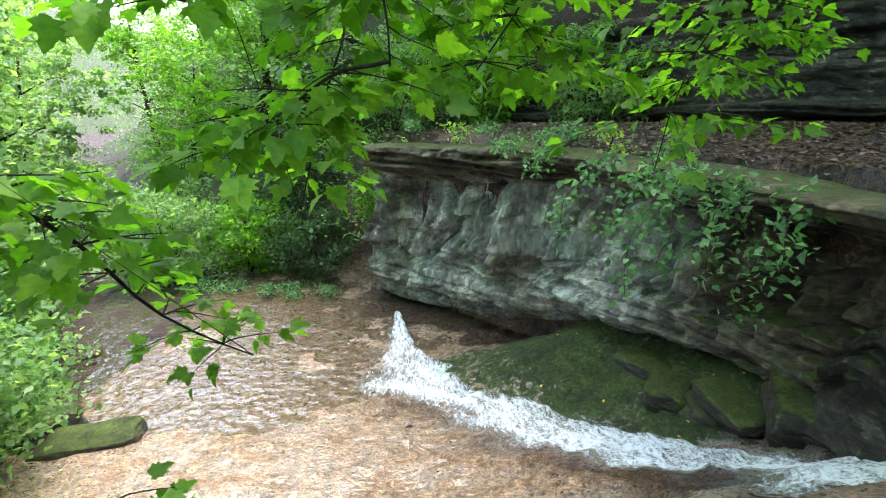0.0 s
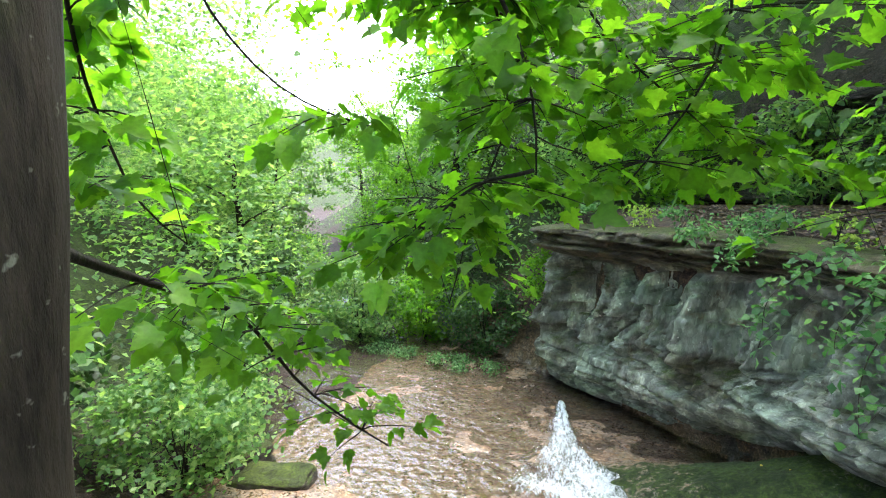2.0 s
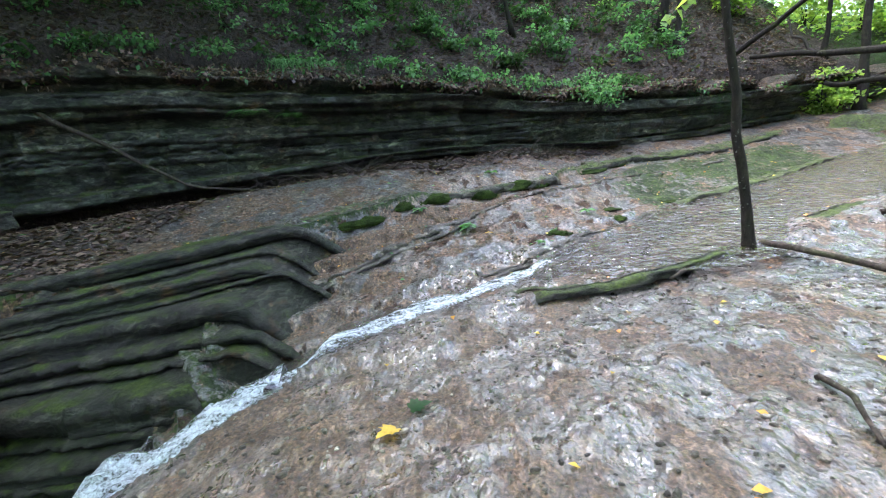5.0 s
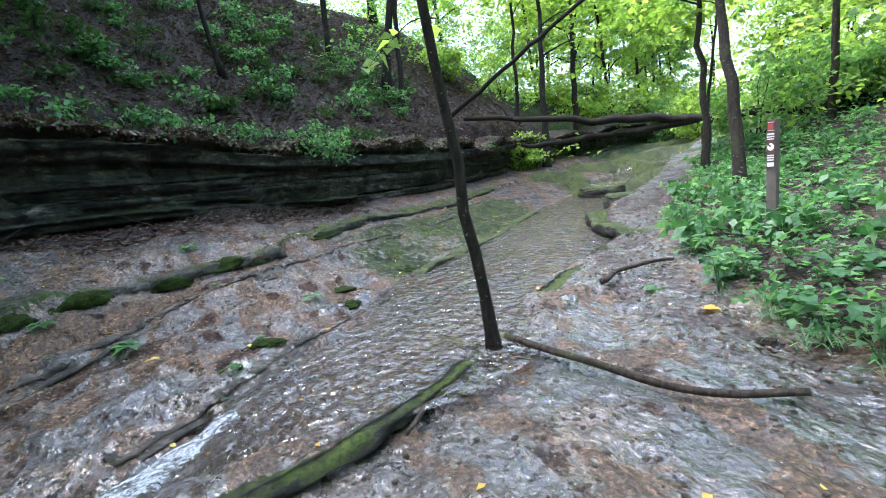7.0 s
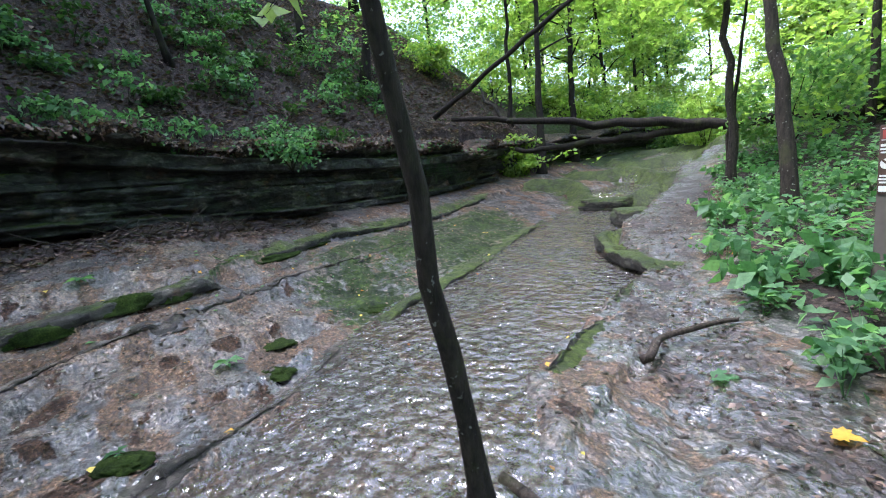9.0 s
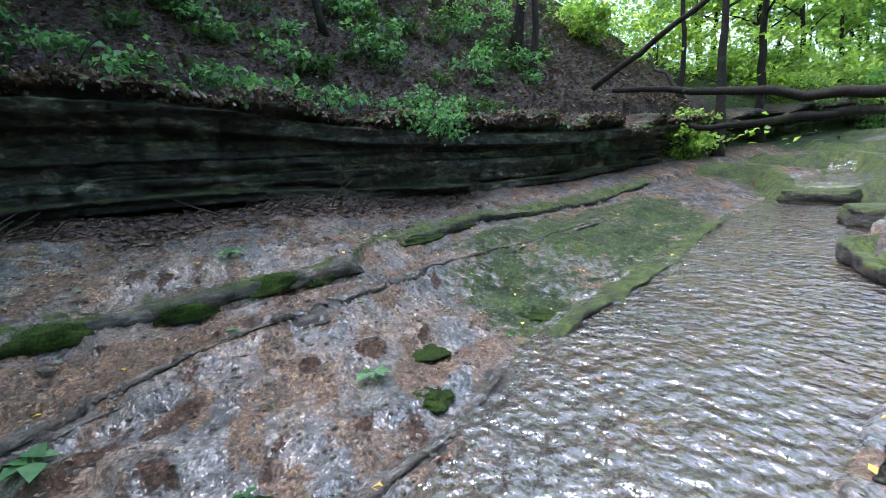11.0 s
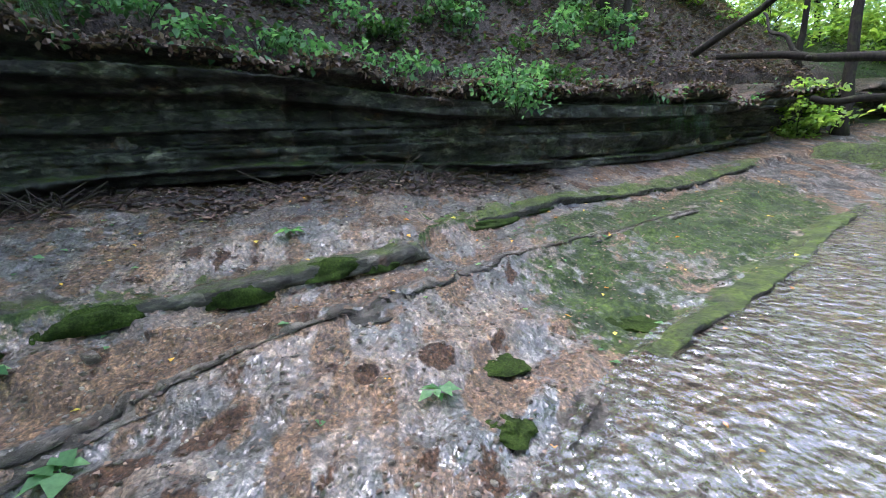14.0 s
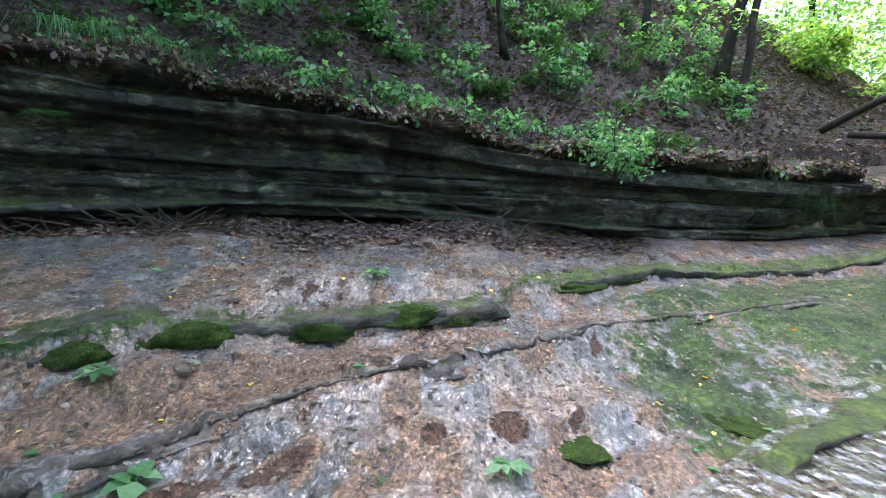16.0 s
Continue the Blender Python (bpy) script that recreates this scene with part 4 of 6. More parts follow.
# ---- rock ledges and boulders ----
def strip(name, path, tall, over, back, mat, label, seed, undercut=0.6, top_bump=0.04, sink=0.12, flip=1, cat="rock ledge"):
    """A bedded ledge along a path of (x, y): flat top running back, rounded worn edge, undercut face."""
    p = np.array(path, float)
    d = np.concatenate([[0], np.cumsum(np.linalg.norm(np.diff(p, axis=0), axis=1))])
    S = np.arange(0, d[-1], 0.045)
    px = np.interp(S, d, p[:, 0])
    py = np.interp(S, d, p[:, 1])
    k = np.ones(15) / 15
    px, py = (np.convolve(np.pad(v, 7, mode="edge"), k, "valid") for v in (px, py))
    tx, ty = np.gradient(px), np.gradient(py)
    ln = np.hypot(tx, ty)
    nx, ny = flip * ty / ln, -flip * tx / ln
    jag = 0.14 * fbm(S * 0.6, seed, 0, 3, seed) + min(0.06, 0.25 * tall) * fbm(S * 5, seed, 0, 4, seed + 9)
    px, py = px + nx * jag, py + ny * jag
    base = land(px + nx * 0.18, py + ny * 0.18)[0]
    kk = np.ones(31) / 31
    for _ in range(2):
        base = np.convolve(np.pad(base, 15, mode="edge"), kk, "valid")
    ends = sstep(0, 0.5, S) * sstep(0, 0.5, d[-1] - S)
    hgt = (tall * (0.9 + 0.25 * vnoise(S * 0.5, seed, 0, seed + 1))) * (0.25 + 0.75 * ends)
    prof_u = np.array([-back, -back * 0.6, -back * 0.25, -0.1, -0.03, -0.005, 0.01, 0.012, 0.008, 0.0, -undercut * 0.2, -undercut * 0.24, -undercut * 0.25])
    prof_v = np.array([0.55, 0.9, 1.0, 1.0, 0.99, 0.95, 0.86, 0.6, 0.4, 0.26, 0.22, 0.1, -0.6])
    U = prof_u[None, :] + over + 0.05 * fbm(S[:, None] * 5, prof_v[None, :] * 3, 0, 4, seed + 2)
    blk = np.floor(S / 0.75 + 0.5 * vnoise(S * 0.8, seed, 0, seed + 4)).astype(np.int64)
    hb = _hash(blk, blk * 0 + seed, blk * 0, seed)
    hgt = hgt * (0.75 + 0.5 * hb)
    px, py = px + nx * min(0.1, 0.4 * tall) * (hb - 0.5), py + ny * min(0.1, 0.4 * tall) * (hb - 0.5)
    Z = base[:, None] + hgt[:, None] * prof_v[None, :] - (prof_v[None, :] < 0) * sink
    X, Y = px[:, None] + nx[:, None] * U, py[:, None] + ny[:, None] * U
    rear = np.arange(4)
    gz = land(X[:, rear].ravel(), Y[:, rear].ravel())[0].reshape(len(S), 4)
    lift = np.array([-0.06, 0.02, 0.05, 0.06])[None, :]
    Z[:, rear] = np.where(rear[None, :] < 2, gz + lift * hgt[:, None] / max(tall, 0.01) * 0.5, np.maximum(Z[:, rear], gz + 0.01))
    Z = Z + top_bump * fbm(X * 3, Y * 3, 0, 3, seed + 3) * (prof_v[None, :] > 0.5)
    V = np.stack([X, Y, Z], -1).reshape(-1, 3)
    f = gridfaces(len(S), len(prof_u))
    ob = new(name, npmesh(name, V, f if flip < 0 else f[:, ::-1], mat, True))
    return tagged(ob, label, cat, kind="structure")


def line_of(fun, y0, y1, dx=0.0, step=-0.25):
    return [(float(fun(v)) + dx, v) for v in np.arange(y0, y1, step)]


strip("ledge_mossy", line_of(ledge_x, 4.2, -4.1), 0.26, 0.06, 0.5, LEDGEROCK, "long mossy sandstone ledge with a dark undercut", 201, flip=1)
strip("ledge_moss_ridge", line_of(ledge_x, -4.35, -12.5), 0.16, 0.05, 0.5, SLABROCK, "mossy rock ledge beside the wet shelf", 205)
strip("ledge_crack", line_of(crack_x, 0.5, -9.0), 0.05, 0.02, 0.3, SHELFROCK, "thin broken rock ledge across the shelf", 211, undercut=0.4, top_bump=0.02)
strip("ledge_shore", line_of(shore_wall_side, -5.3, -11.5, 0.05), 0.08, 0.04, 0.5, SLABROCK, "rounded mossy edge of the shelf along the water", 221, undercut=0.2)
strip("ledge_shore_low", line_of(shore_wall_side, -1.6, -5.2, 0.05), 0.07, 0.03, 0.3, SHELFROCK, "low rock edge along the water", 231, undercut=0.4, top_bump=0.02)


def moss_material():
    m, n, l, b = material("deep_green_moss", 0.95, 0.1)
    tuft = noise_tex(n, l, 55.0, 5, 0.7)
    col = ramp(n, l, tuft, (0.3, (0.006, 0.011, 0.003)), (0.52, (0.018, 0.031, 0.007)), (0.74, (0.045, 0.066, 0.015)))
    col = times(n, l, col, ramp(n, l, noise_tex(n, l, 6.0, 4, 0.6), (0.35, (0.5, 0.5, 0.45)), (0.65, (1.4, 1.35, 1.1))))
    l.new(col, b.inputs["Base Color"])
    bump(n, l, b, tuft, 1.0, 0.012)
    return m


MOSS = moss_material()


def moss_cushion(y, length, tall, seed, x=None, turn=None, deep=0.13):
    """A lumpy cushion of moss draped over the ledge's edge."""
    x = float(ledge_x(y)) + 0.02 if x is None else x
    d = float(ledge_x(y + 0.3) - ledge_x(y - 0.3)) / 0.6
    turn = math.atan2(1.0, d) if turn is None else turn
    a, b = np.meshgrid(np.linspace(0, 2 * np.pi, 40, endpoint=False), np.linspace(0.02, 1, 18), indexing="ij")
    px, py, pz = np.sin(b * np.pi * 0.5) * np.cos(a), np.sin(b * np.pi * 0.5) * np.sin(a), np.cos(b * np.pi * 0.5)
    k = 1 + 0.55 * fbm(px * 1.6 + seed, py * 1.6, pz * 1.6, 3, seed) + 0.1 * fbm(px * 9 + seed, py * 9, pz * 9, 3, seed + 1)
    U, V, Z = px * k * length * 0.62, py * k * deep, pz * k * tall * 0.6
    c, s_ = math.cos(turn), math.sin(turn)
    verts = np.stack([U * c - V * s_, U * s_ + V * c, Z], -1).reshape(-1, 3)
    f = gridfaces(40, 18)
    i = np.arange(17)
    f = np.concatenate([f, np.stack([39 * 18 + i, i, i + 1, 39 * 18 + i + 1], 1)])
    ob = new("moss_cushion", npmesh("moss_cushion", verts, f, MOSS, True))
    ob.location = (x, y, height(x - 0.12, y) + 0.2 * tall - 0.02)
    return tagged(ob, "dark green moss cushion draped over a rock ledge", "moss", "moss cushions on the ledges")


for i, (y, ln, tl) in enumerate(((-3.55, 0.34, 0.24), (-3.05, 0.5, 0.3), (-2.3, 0.55, 0.3), (-1.35, 0.6, 0.27), (-0.75, 0.3, 0.22), (-0.05, 1.1, 0.24), (0.9, 0.7, 0.22), (-5.2, 0.9, 0.17), (-6.1, 0.8, 0.16), (-7.3, 1.2, 0.16), (-8.6, 0.9, 0.15))):
    moss_cushion(y, ln, tl, 240 + i)
for i, (x, y, ln, tl, dp) in enumerate(((8.05, -4.05, 0.3, 0.1, 0.16), (7.3, -2.9, 0.3, 0.09, 0.14), (8.72, -4.2, 0.4, 0.05, 0.2), (9.3, -5.6, 0.5, 0.06, 0.2))):
    moss_cushion(y, ln, tl, 260 + i, x, 0.9, dp)


def bedded_bank():
    """The layered rock between the rapid and the upper ledge: continuous beds with undercut edges."""
    ys = np.arange(4.1, -1.0, -0.025)
    kk = np.ones(121) / 121
    cw, la = (np.convolve(np.pad(v, 60, mode="edge"), kk, "valid") for v in (shore_wall_side(ys), ledge_x(ys)))
    z0 = np.where(ys > 1.2, along(ys, (1.2, -0.62), (2.2, -1.2), (3.2, -1.6), (4.2, -1.9)), water_z(ys) - 0.02)
    z1 = np.convolve(np.pad(land(la + 0.45, ys)[0], 60, mode="edge"), kk, "valid") + 0.01
    rows = [(cw - 0.3, np.minimum(z0, z1 - 2.1) - 0.6)]
    cuts = np.cumsum([0.3, 1.2, 0.5, 1.6, 0.4, 0.9, 0.6, 1.7, 0.5, 0.8, 1.5, 0.4, 1.0, 0.6, 1.2])
    cuts = np.concatenate([[0], cuts / cuts[-1]])
    for k in range(len(cuts) - 1):
        blk = np.floor(ys / 0.8 + 0.6 * vnoise(ys * 0.9, k * 3.3, 0, 320) + k * 0.37).astype(np.int64)
        hb = _hash(blk, blk * 0 + k, blk * 0, 321) - 0.5
        dz = 2.1 * (cuts[k + 1] - cuts[k])
        zb = z1 - 2.1 * (1 - cuts[k]) + 0.012 * fbm(ys * 1.1, k, 0, 3, 324) + 0.008 * hb
        f = (zb - z0) / (z1 - z0)
        hidden = sstep(0.0, -0.06, f)
        e = cw - 0.15 * hidden + np.clip(f, 0.0, 0.97) * (la - cw)
        e = np.convolve(np.pad(e, 60, mode="edge"), kk, "valid") + 0.05 * hb + 0.07 * fbm(ys * 1.3, k * 2.2, 0, 2, 323) + 0.06 * fbm(ys * 9, k * 2.2, 0, 4, 327)
        zb = zb - 0.3 * hidden
        u = 0.16 * sstep(-0.35, 0.35, vnoise(ys * 0.7, k * 4.7, 0, 329))
        c = 0.04 * sstep(-0.1, 0.4, vnoise(ys * 0.9, k * 2.9, 0, 330))
        rows += [(e + u, zb), (e + u, zb + 0.16 * dz), (e + 0.03, zb + 0.2 * dz), (e + 0.01, zb + 0.45 * dz), (e + c, zb + 0.48 * dz), (e + c, zb + 0.56 * dz), (e - 0.01, zb + 0.6 * dz), (e + 0.02, zb + 0.85 * dz), (e + 0.06, zb + 0.97 * dz), (e + 0.14, zb + dz * 1.01)]
    rows += [(la + 0.25, z1), (la + 0.5, z1 - 0.06)]
    X = np.stack([r[0] for r in rows], 1)
    Z = np.stack([r[1] for r in rows], 1)
    late = np.concatenate([[0.0], np.repeat(0.5 * np.sin(np.arange(15) * 2.4) + 0.2, 10), [0.0, 0.0]])
    Y = np.broadcast_to(ys[:, None], X.shape) + 0.03 * fbm(X * 5, Z * 5, 0, 2, 325)
    Z = Z + 0.022 * fbm(X * 9, Y * 9, 0, 3, 326) - 0.95 * sstep(1.2, -0.1, ys[:, None] + late[None, :] * 0.5) - 0.3 * sstep(3.7, 4.1, ys)[:, None]
    ob = new("ledge_beds", npmesh("ledge_beds", np.stack([X, Y, Z], -1).reshape(-1, 3), gridfaces(len(ys), len(rows)), BEDROCK, False))
    return tagged(ob, "dark mossy layered rock stepping up from the rapid", "rock ledge", kind="structure")


bedded_bank()
strip("ledge_root_crack", [(4.8, -1.4), (4.95, -2.3), (5.15, -3.1), (5.35, -3.8), (5.5, -4.35)], 0.12, 0.03, 0.3, SLABROCK, "mossy dark rock edge leading to a tree", 281)
strip("ledge_bank", [(6.3, -5.5), (6.5, -6.2), (6.75, -7.05), (7.2, -8.0)], 0.09, 0.03, 0.2, SLABROCK, "mossy stone edge between path and stream", 287, flip=-1)
strip("ledge_bank_slab", [(6.85, -8.25), (7.5, -8.5), (8.2, -9.0), (8.85, -9.8), (9.05, -10.3)], 0.24, 0.05, 0.5, SLABROCK, "tilted mossy rock slab at the water's edge", 293, flip=-1)
for i, (a, b, yy) in enumerate(((9.6, 15.2, -14.4), (10.2, 15.6, -17.1), (8.5, 16.0, -19.6), (9, 17, -23))):
    strip("ledge_step_%d" % (i + 1), [(v, yy + 0.5 * math.sin(v * 1.7 + i)) for v in np.arange(b, a, -0.4)], 0.24, 0.1, 0.9, SLABROCK, "low rock step across the stream", 301 + i * 5, flip=-1)


def boulder(name, at, size, seed, mat, label, turn=0.0, cat="boulder", group=""):
    bm = bmesh.new()
    bmesh.ops.create_icosphere(bm, subdivisions=4, radius=1)
    co = np.array([v.co[:] for v in bm.verts])
    box = np.sign(co) * np.abs(co) ** 0.55
    co = box / np.maximum(np.abs(box).max(1), 1e-6)[:, None] * 0.35 + box * 0.6
    co *= (1 + 0.22 * fbm(co[:, 0] * 1.3 + seed, co[:, 1] * 1.3, co[:, 2] * 2.2, 4, seed))[:, None]
    co[:, 2] = lerp(co[:, 2], np.round(co[:, 2] * 3.5) / 3.5, 0.5)
    c, s = math.cos(turn), math.sin(turn)
    co = co * np.array(size) / 2
    co = np.stack([co[:, 0] * c - co[:, 1] * s, co[:, 0] * s + co[:, 1] * c, co[:, 2]], 1)
    for v, p in zip(bm.verts, co):
        v.co = p
    me = bpy.data.meshes.new(name)
    bm.to_mesh(me)
    bm.free()
    me.materials.append(mat)
    for p in me.polygons:
        p.use_smooth = True
    ob = new(name, me)
    ob.location = at
    return tagged(ob, label, cat, group)


boulder("boulder", (9.0, -12.3, 0.62), (2.5, 1.0, 0.5), 3, SLABROCK, "flat mossy boulder at the edge of the stream", 0.62)
boulder("boulder", (7.0, -12.4, 0.85), (1.5, 0.7, 0.4), 9, SLABROCK, "low mossy rock beside a tree's foot", 0.3)
boulder("boulder", (11.6, -13.6, 0.75), (1.3, 0.8, 0.35), 12, SLABROCK, "wet mossy stone standing in the stream", 0.2)
for i, (x, y, z, sx, sy, sz, a) in enumerate(((4.1, 5.0, -3.0, 1.6, 0.8, 0.6, 0.5), (4.3, 4.2, -2.5, 1.2, 0.7, 0.7, 1.0), (3.6, 6.2, -3.2, 1.2, 0.7, 0.45, 2.0), (3.75, 4.6, -2.65, 1.0, 0.7, 0.32, 1.7), (3.4, 5.4, -3.0, 0.8, 0.6, 0.4, 0.9), (-5.6, 6.3, -4.3, 1.5, 0.8, 0.5, 0.2), (-6.6, 6.6, -4.2, 1.1, 0.9, 0.6, 1.2))):
    boulder("boulder", (x, y, z), (sx, sy, sz), 30 + i * 3, SLABROCK, "damp mossy boulder at the foot of the cliff" if x > 0 else "dark grey rock beside the lower water", a)
boulder("boulder", (7.3, 4.6, 1.05), (0.8, 0.5, 0.3), 60, SLABROCK, "loose rock block at the foot of the wall", 0.9)


# ---- leaves ----
def clumps(rng, centre, spread, count, puff):
    """Points gathered into uneven clumps inside an ellipsoid."""
    k = max(3, count // 45)
    u = rng.normal(size=(k, 3))
    u /= np.linalg.norm(u, axis=1)[:, None]
    hub = np.array(centre) + u * np.array(spread) * (rng.uniform(0.25, 1, k) ** 0.5)[:, None]
    pick = rng.integers(0, k, count)
    off = rng.normal(size=(count, 3)) * puff * np.array([1, 1, 0.45])
    return hub[pick] + off


def tree(name, base, top, r0, leafmat, label, seed, crown=(1.8, 1.8, 1.6), leaves=2500, leaf=0.15, bark=None, limbs=6, first=0.5, crown_at=None, group="", lean_bend=0.06):
    """A tapered trunk with limbs and a crown of leaf clumps round the limbs' ends."""
    rng = np.random.default_rng(seed)
    base, top = np.array(base, float), np.array(top, float)
    thing = tagged(empty(name, base), label, "tree", group)
    path = bend([base + (0, 0, -0.15), lerp(base, top, 0.33), lerp(base, top, 0.66), top], 14, lean_bend, seed) - base
    rad = np.linspace(r0, r0 * 0.4, 14)
    rad[0], rad[1] = r0 * 1.7, r0 * 1.15
    v, f = tube(path, rad, 12, 0.12, seed)
    part("trunk", npmesh("trunk", v, f, bark or BARK), thing)
    ends, pieces = [], []
    for i in range(limbs):
        k = int(lerp(14 * first, 13, i / max(limbs - 1, 1)))
        a = rng.uniform(0, 2 * np.pi)
        ln = rng.uniform(0.5, 1.0) * crown[0]
        e = path[k] + np.array([math.cos(a) * ln, math.sin(a) * ln, rng.uniform(0.15, 0.6) * ln])
        q = bend([path[k], lerp(path[k], e, 0.5) + (0, 0, 0.1 * ln), e], 7, 0.05, seed + i)
        pieces.append(tube(q, np.linspace(rad[k] * 0.5, 0.006, 7), 6))
        ends.append(e)
    if pieces:
        for pv, pf in pieces:
            part("limb", npmesh("limb", pv, pf, bark or BARK), thing)
    if leaves:
        cs = [clumps(rng, (path[-1] if crown_at is None else np.array(crown_at) - base), crown, leaves // 2, 0.22 + 0.05 * crown[0])]
        for e in ends:
            cs.append(clumps(rng, e, np.array(crown) * 0.4, leaves // (2 * limbs), 0.18))
        v, f = leaf_quads(np.concatenate(cs), leaf, rng, 0.55)
        part("crown", npmesh("crown", v, f, leafmat, False), thing)
    return thing


def shrub(name, at, spread, count, leaf, mat, label, seed, stems=5, cat="shrub", down=0.2, group=""):
    rng = np.random.default_rng(seed)
    at = np.array(at, float)
    thing = tagged(empty(name, at), label, cat, group)
    sp = np.array(spread, float)
    for i in range(stems):
        e = np.array([rng.normal() * sp[0] * 0.5, rng.normal() * sp[1] * 0.5, sp[2] * rng.uniform(0.9, 1.7)])
        q = bend([(0, 0, -0.05), e * 0.5 + (0, 0, 0.1 * sp[2]), e], 7, 0.04, seed + i)
        v, f = tube(q, np.linspace(0.018 * max(sp[2], 0.4), 0.004, 7), 5)
        part("stem", npmesh("stem", v, f, DARKBARK), thing)
    v, f = leaf_quads(clumps(rng, (0, 0, sp[2] * 0.95), sp, count, 0.12 + 0.07 * sp[0]), leaf, rng, 0.5, down)
    part("foliage", npmesh("foliage", v, f, mat, False), thing)
    return thing


# ---- woodland downstream ----
rng0 = np.random.default_rng(5)
WOOD = "woodland trees along the valley"
for i in range(26):
    y = rng0.uniform(17, 46)
    side = i % 3
    if side == 0:
        x = pool_left_x(y) - rng0.uniform(2, 12)
    elif side == 1:
        x = float(shore_wall_side(y)) + rng0.uniform(2, 12)
    else:
        x = pool_left_x(y) - rng0.uniform(0, 3)
    x = float(x)
    z = height(x, y)
    h = rng0.uniform(6, 11)
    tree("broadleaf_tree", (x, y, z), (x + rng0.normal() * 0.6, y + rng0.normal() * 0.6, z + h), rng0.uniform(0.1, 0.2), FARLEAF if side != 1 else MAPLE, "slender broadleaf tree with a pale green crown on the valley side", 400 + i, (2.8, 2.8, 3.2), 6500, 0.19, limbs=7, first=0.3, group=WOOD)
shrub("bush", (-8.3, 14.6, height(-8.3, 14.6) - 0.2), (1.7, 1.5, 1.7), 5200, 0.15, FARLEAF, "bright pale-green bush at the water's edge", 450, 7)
shrub("bush", (-6.1, 15.6, height(-6.1, 15.6) - 0.2), (1.6, 1.5, 1.5), 4200, 0.15, MAPLE, "rounded green bush on the stream bank", 451, 6)
shrub("bush", (-3.6, 15.0, height(-3.6, 15.0)), (1.6, 1.4, 1.3), 3800, 0.14, DARKLEAF, "dark green bush beside the end of the cliff", 452, 6)
shrub("bush", (-1.4, 13.9, -2.6), (0.8, 0.7, 0.9), 1800, 0.11, MAPLE, "leafy green shrub clinging to the cliff's end", 453, 4)
shrub("bush", (-6.7, 5.4, height(-6.7, 5.4)), (1.4, 1.2, 1.3), 4600, 0.12, FARLEAF, "dense green bush beside the lower water", 454, 6)
shrub("bush", (-7.6, 7.2, height(-7.6, 7.2)), (1.1, 1.3, 0.9), 3000, 0.12, FARLEAF, "pale green bush on the lower bank", 455, 5)
for i, (x, y, s) in enumerate(((-10.5, 11, 1.4), (-12, 14, 1.7), (-13, 18, 2.0), (-17, 22, 2.2), (-10, 18.5, 1.8), (-5, 18, 2.0), (-1, 17, 2.0), (2, 15.5, 1.8), (4.8, 13.2, 1.6), (-20, 27, 2.4), (-24, 31, 2.6), (-14, 28, 2.4), (-9, 9, 1.2), (-8.6, 4, 1.4), (-7, 2.5, 1.3))):
    shrub("bush", (x, y, height(x, y) - 0.1), (s, s, s * 0.9), 3200, 0.17, (FARLEAF, DARKLEAF, FARLEAF, MAPLE)[i % 4], "leafy understorey bush on the valley side", 460 + i, 5, group="understorey bushes")
for i in range(14):
    x, y = -3 - 0.6 * i + rng0.normal() * 0.3, 12.9 + 0.12 * i + rng0.normal() * 0.3
    if i > 7:
        x, y = -0.5 + 0.3 * (i - 8), 12.2 - 0.3 * (i - 8)
        continue
    shrub("low_plant", (x, y, height(x, y)), (0.35, 0.3, 0.16), 260, 0.08, HERBLEAF, "low bright green plants on the damp bank", 480 + i, 2, "plant", group="bank plants")



def woods(name, n, x0, x1, y0, y1, keep, tall, size, mat, label, seed, puff=0.75):
    """Foliage of uncounted trees standing together on a slope, gathered into layered sprays."""
    rng = np.random.default_rng(seed)
    k = n // 60
    hub = np.stack([rng.uniform(x0, x1, k * 3), rng.uniform(y0, y1, k * 3)], 1)
    hub = hub[keep(hub[:, 0], hub[:, 1])][:k]
    hz = land(hub[:, 0], hub[:, 1])[0] + 0.4 + tall * rng.uniform(0, 1, len(hub)) ** 1.2
    pick = rng.integers(0, len(hub), n)
    c = np.stack([hub[pick, 0], hub[pick, 1], hz[pick]], 1) + rng.normal(size=(n, 3)) * (puff, puff, puff * 0.35)
    v, f = leaf_quads(c, size, rng, 0.6)
    return tagged(new(name, npmesh(name, v, f, mat, False)), label, "foliage", kind="stuff")


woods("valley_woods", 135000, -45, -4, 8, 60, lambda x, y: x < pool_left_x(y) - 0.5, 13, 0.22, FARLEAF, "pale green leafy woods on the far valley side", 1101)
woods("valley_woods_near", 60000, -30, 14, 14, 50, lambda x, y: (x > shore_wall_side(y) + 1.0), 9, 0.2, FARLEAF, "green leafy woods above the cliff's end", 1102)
woods("upper_hill_woods", 28000, 15, 36, -30, -8, lambda x, y: x > wall_x(y) + 1.6, 4, 0.15, FARLEAF, "green undergrowth on the slope above the fallen log", 1106, 0.4)
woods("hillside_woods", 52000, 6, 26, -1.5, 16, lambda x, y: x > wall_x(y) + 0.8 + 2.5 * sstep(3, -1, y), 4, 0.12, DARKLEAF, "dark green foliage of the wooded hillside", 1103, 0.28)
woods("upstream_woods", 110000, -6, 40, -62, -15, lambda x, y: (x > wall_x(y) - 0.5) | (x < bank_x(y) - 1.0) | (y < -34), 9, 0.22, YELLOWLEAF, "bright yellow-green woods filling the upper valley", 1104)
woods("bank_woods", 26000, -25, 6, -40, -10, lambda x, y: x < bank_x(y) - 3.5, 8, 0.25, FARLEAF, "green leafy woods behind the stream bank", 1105)


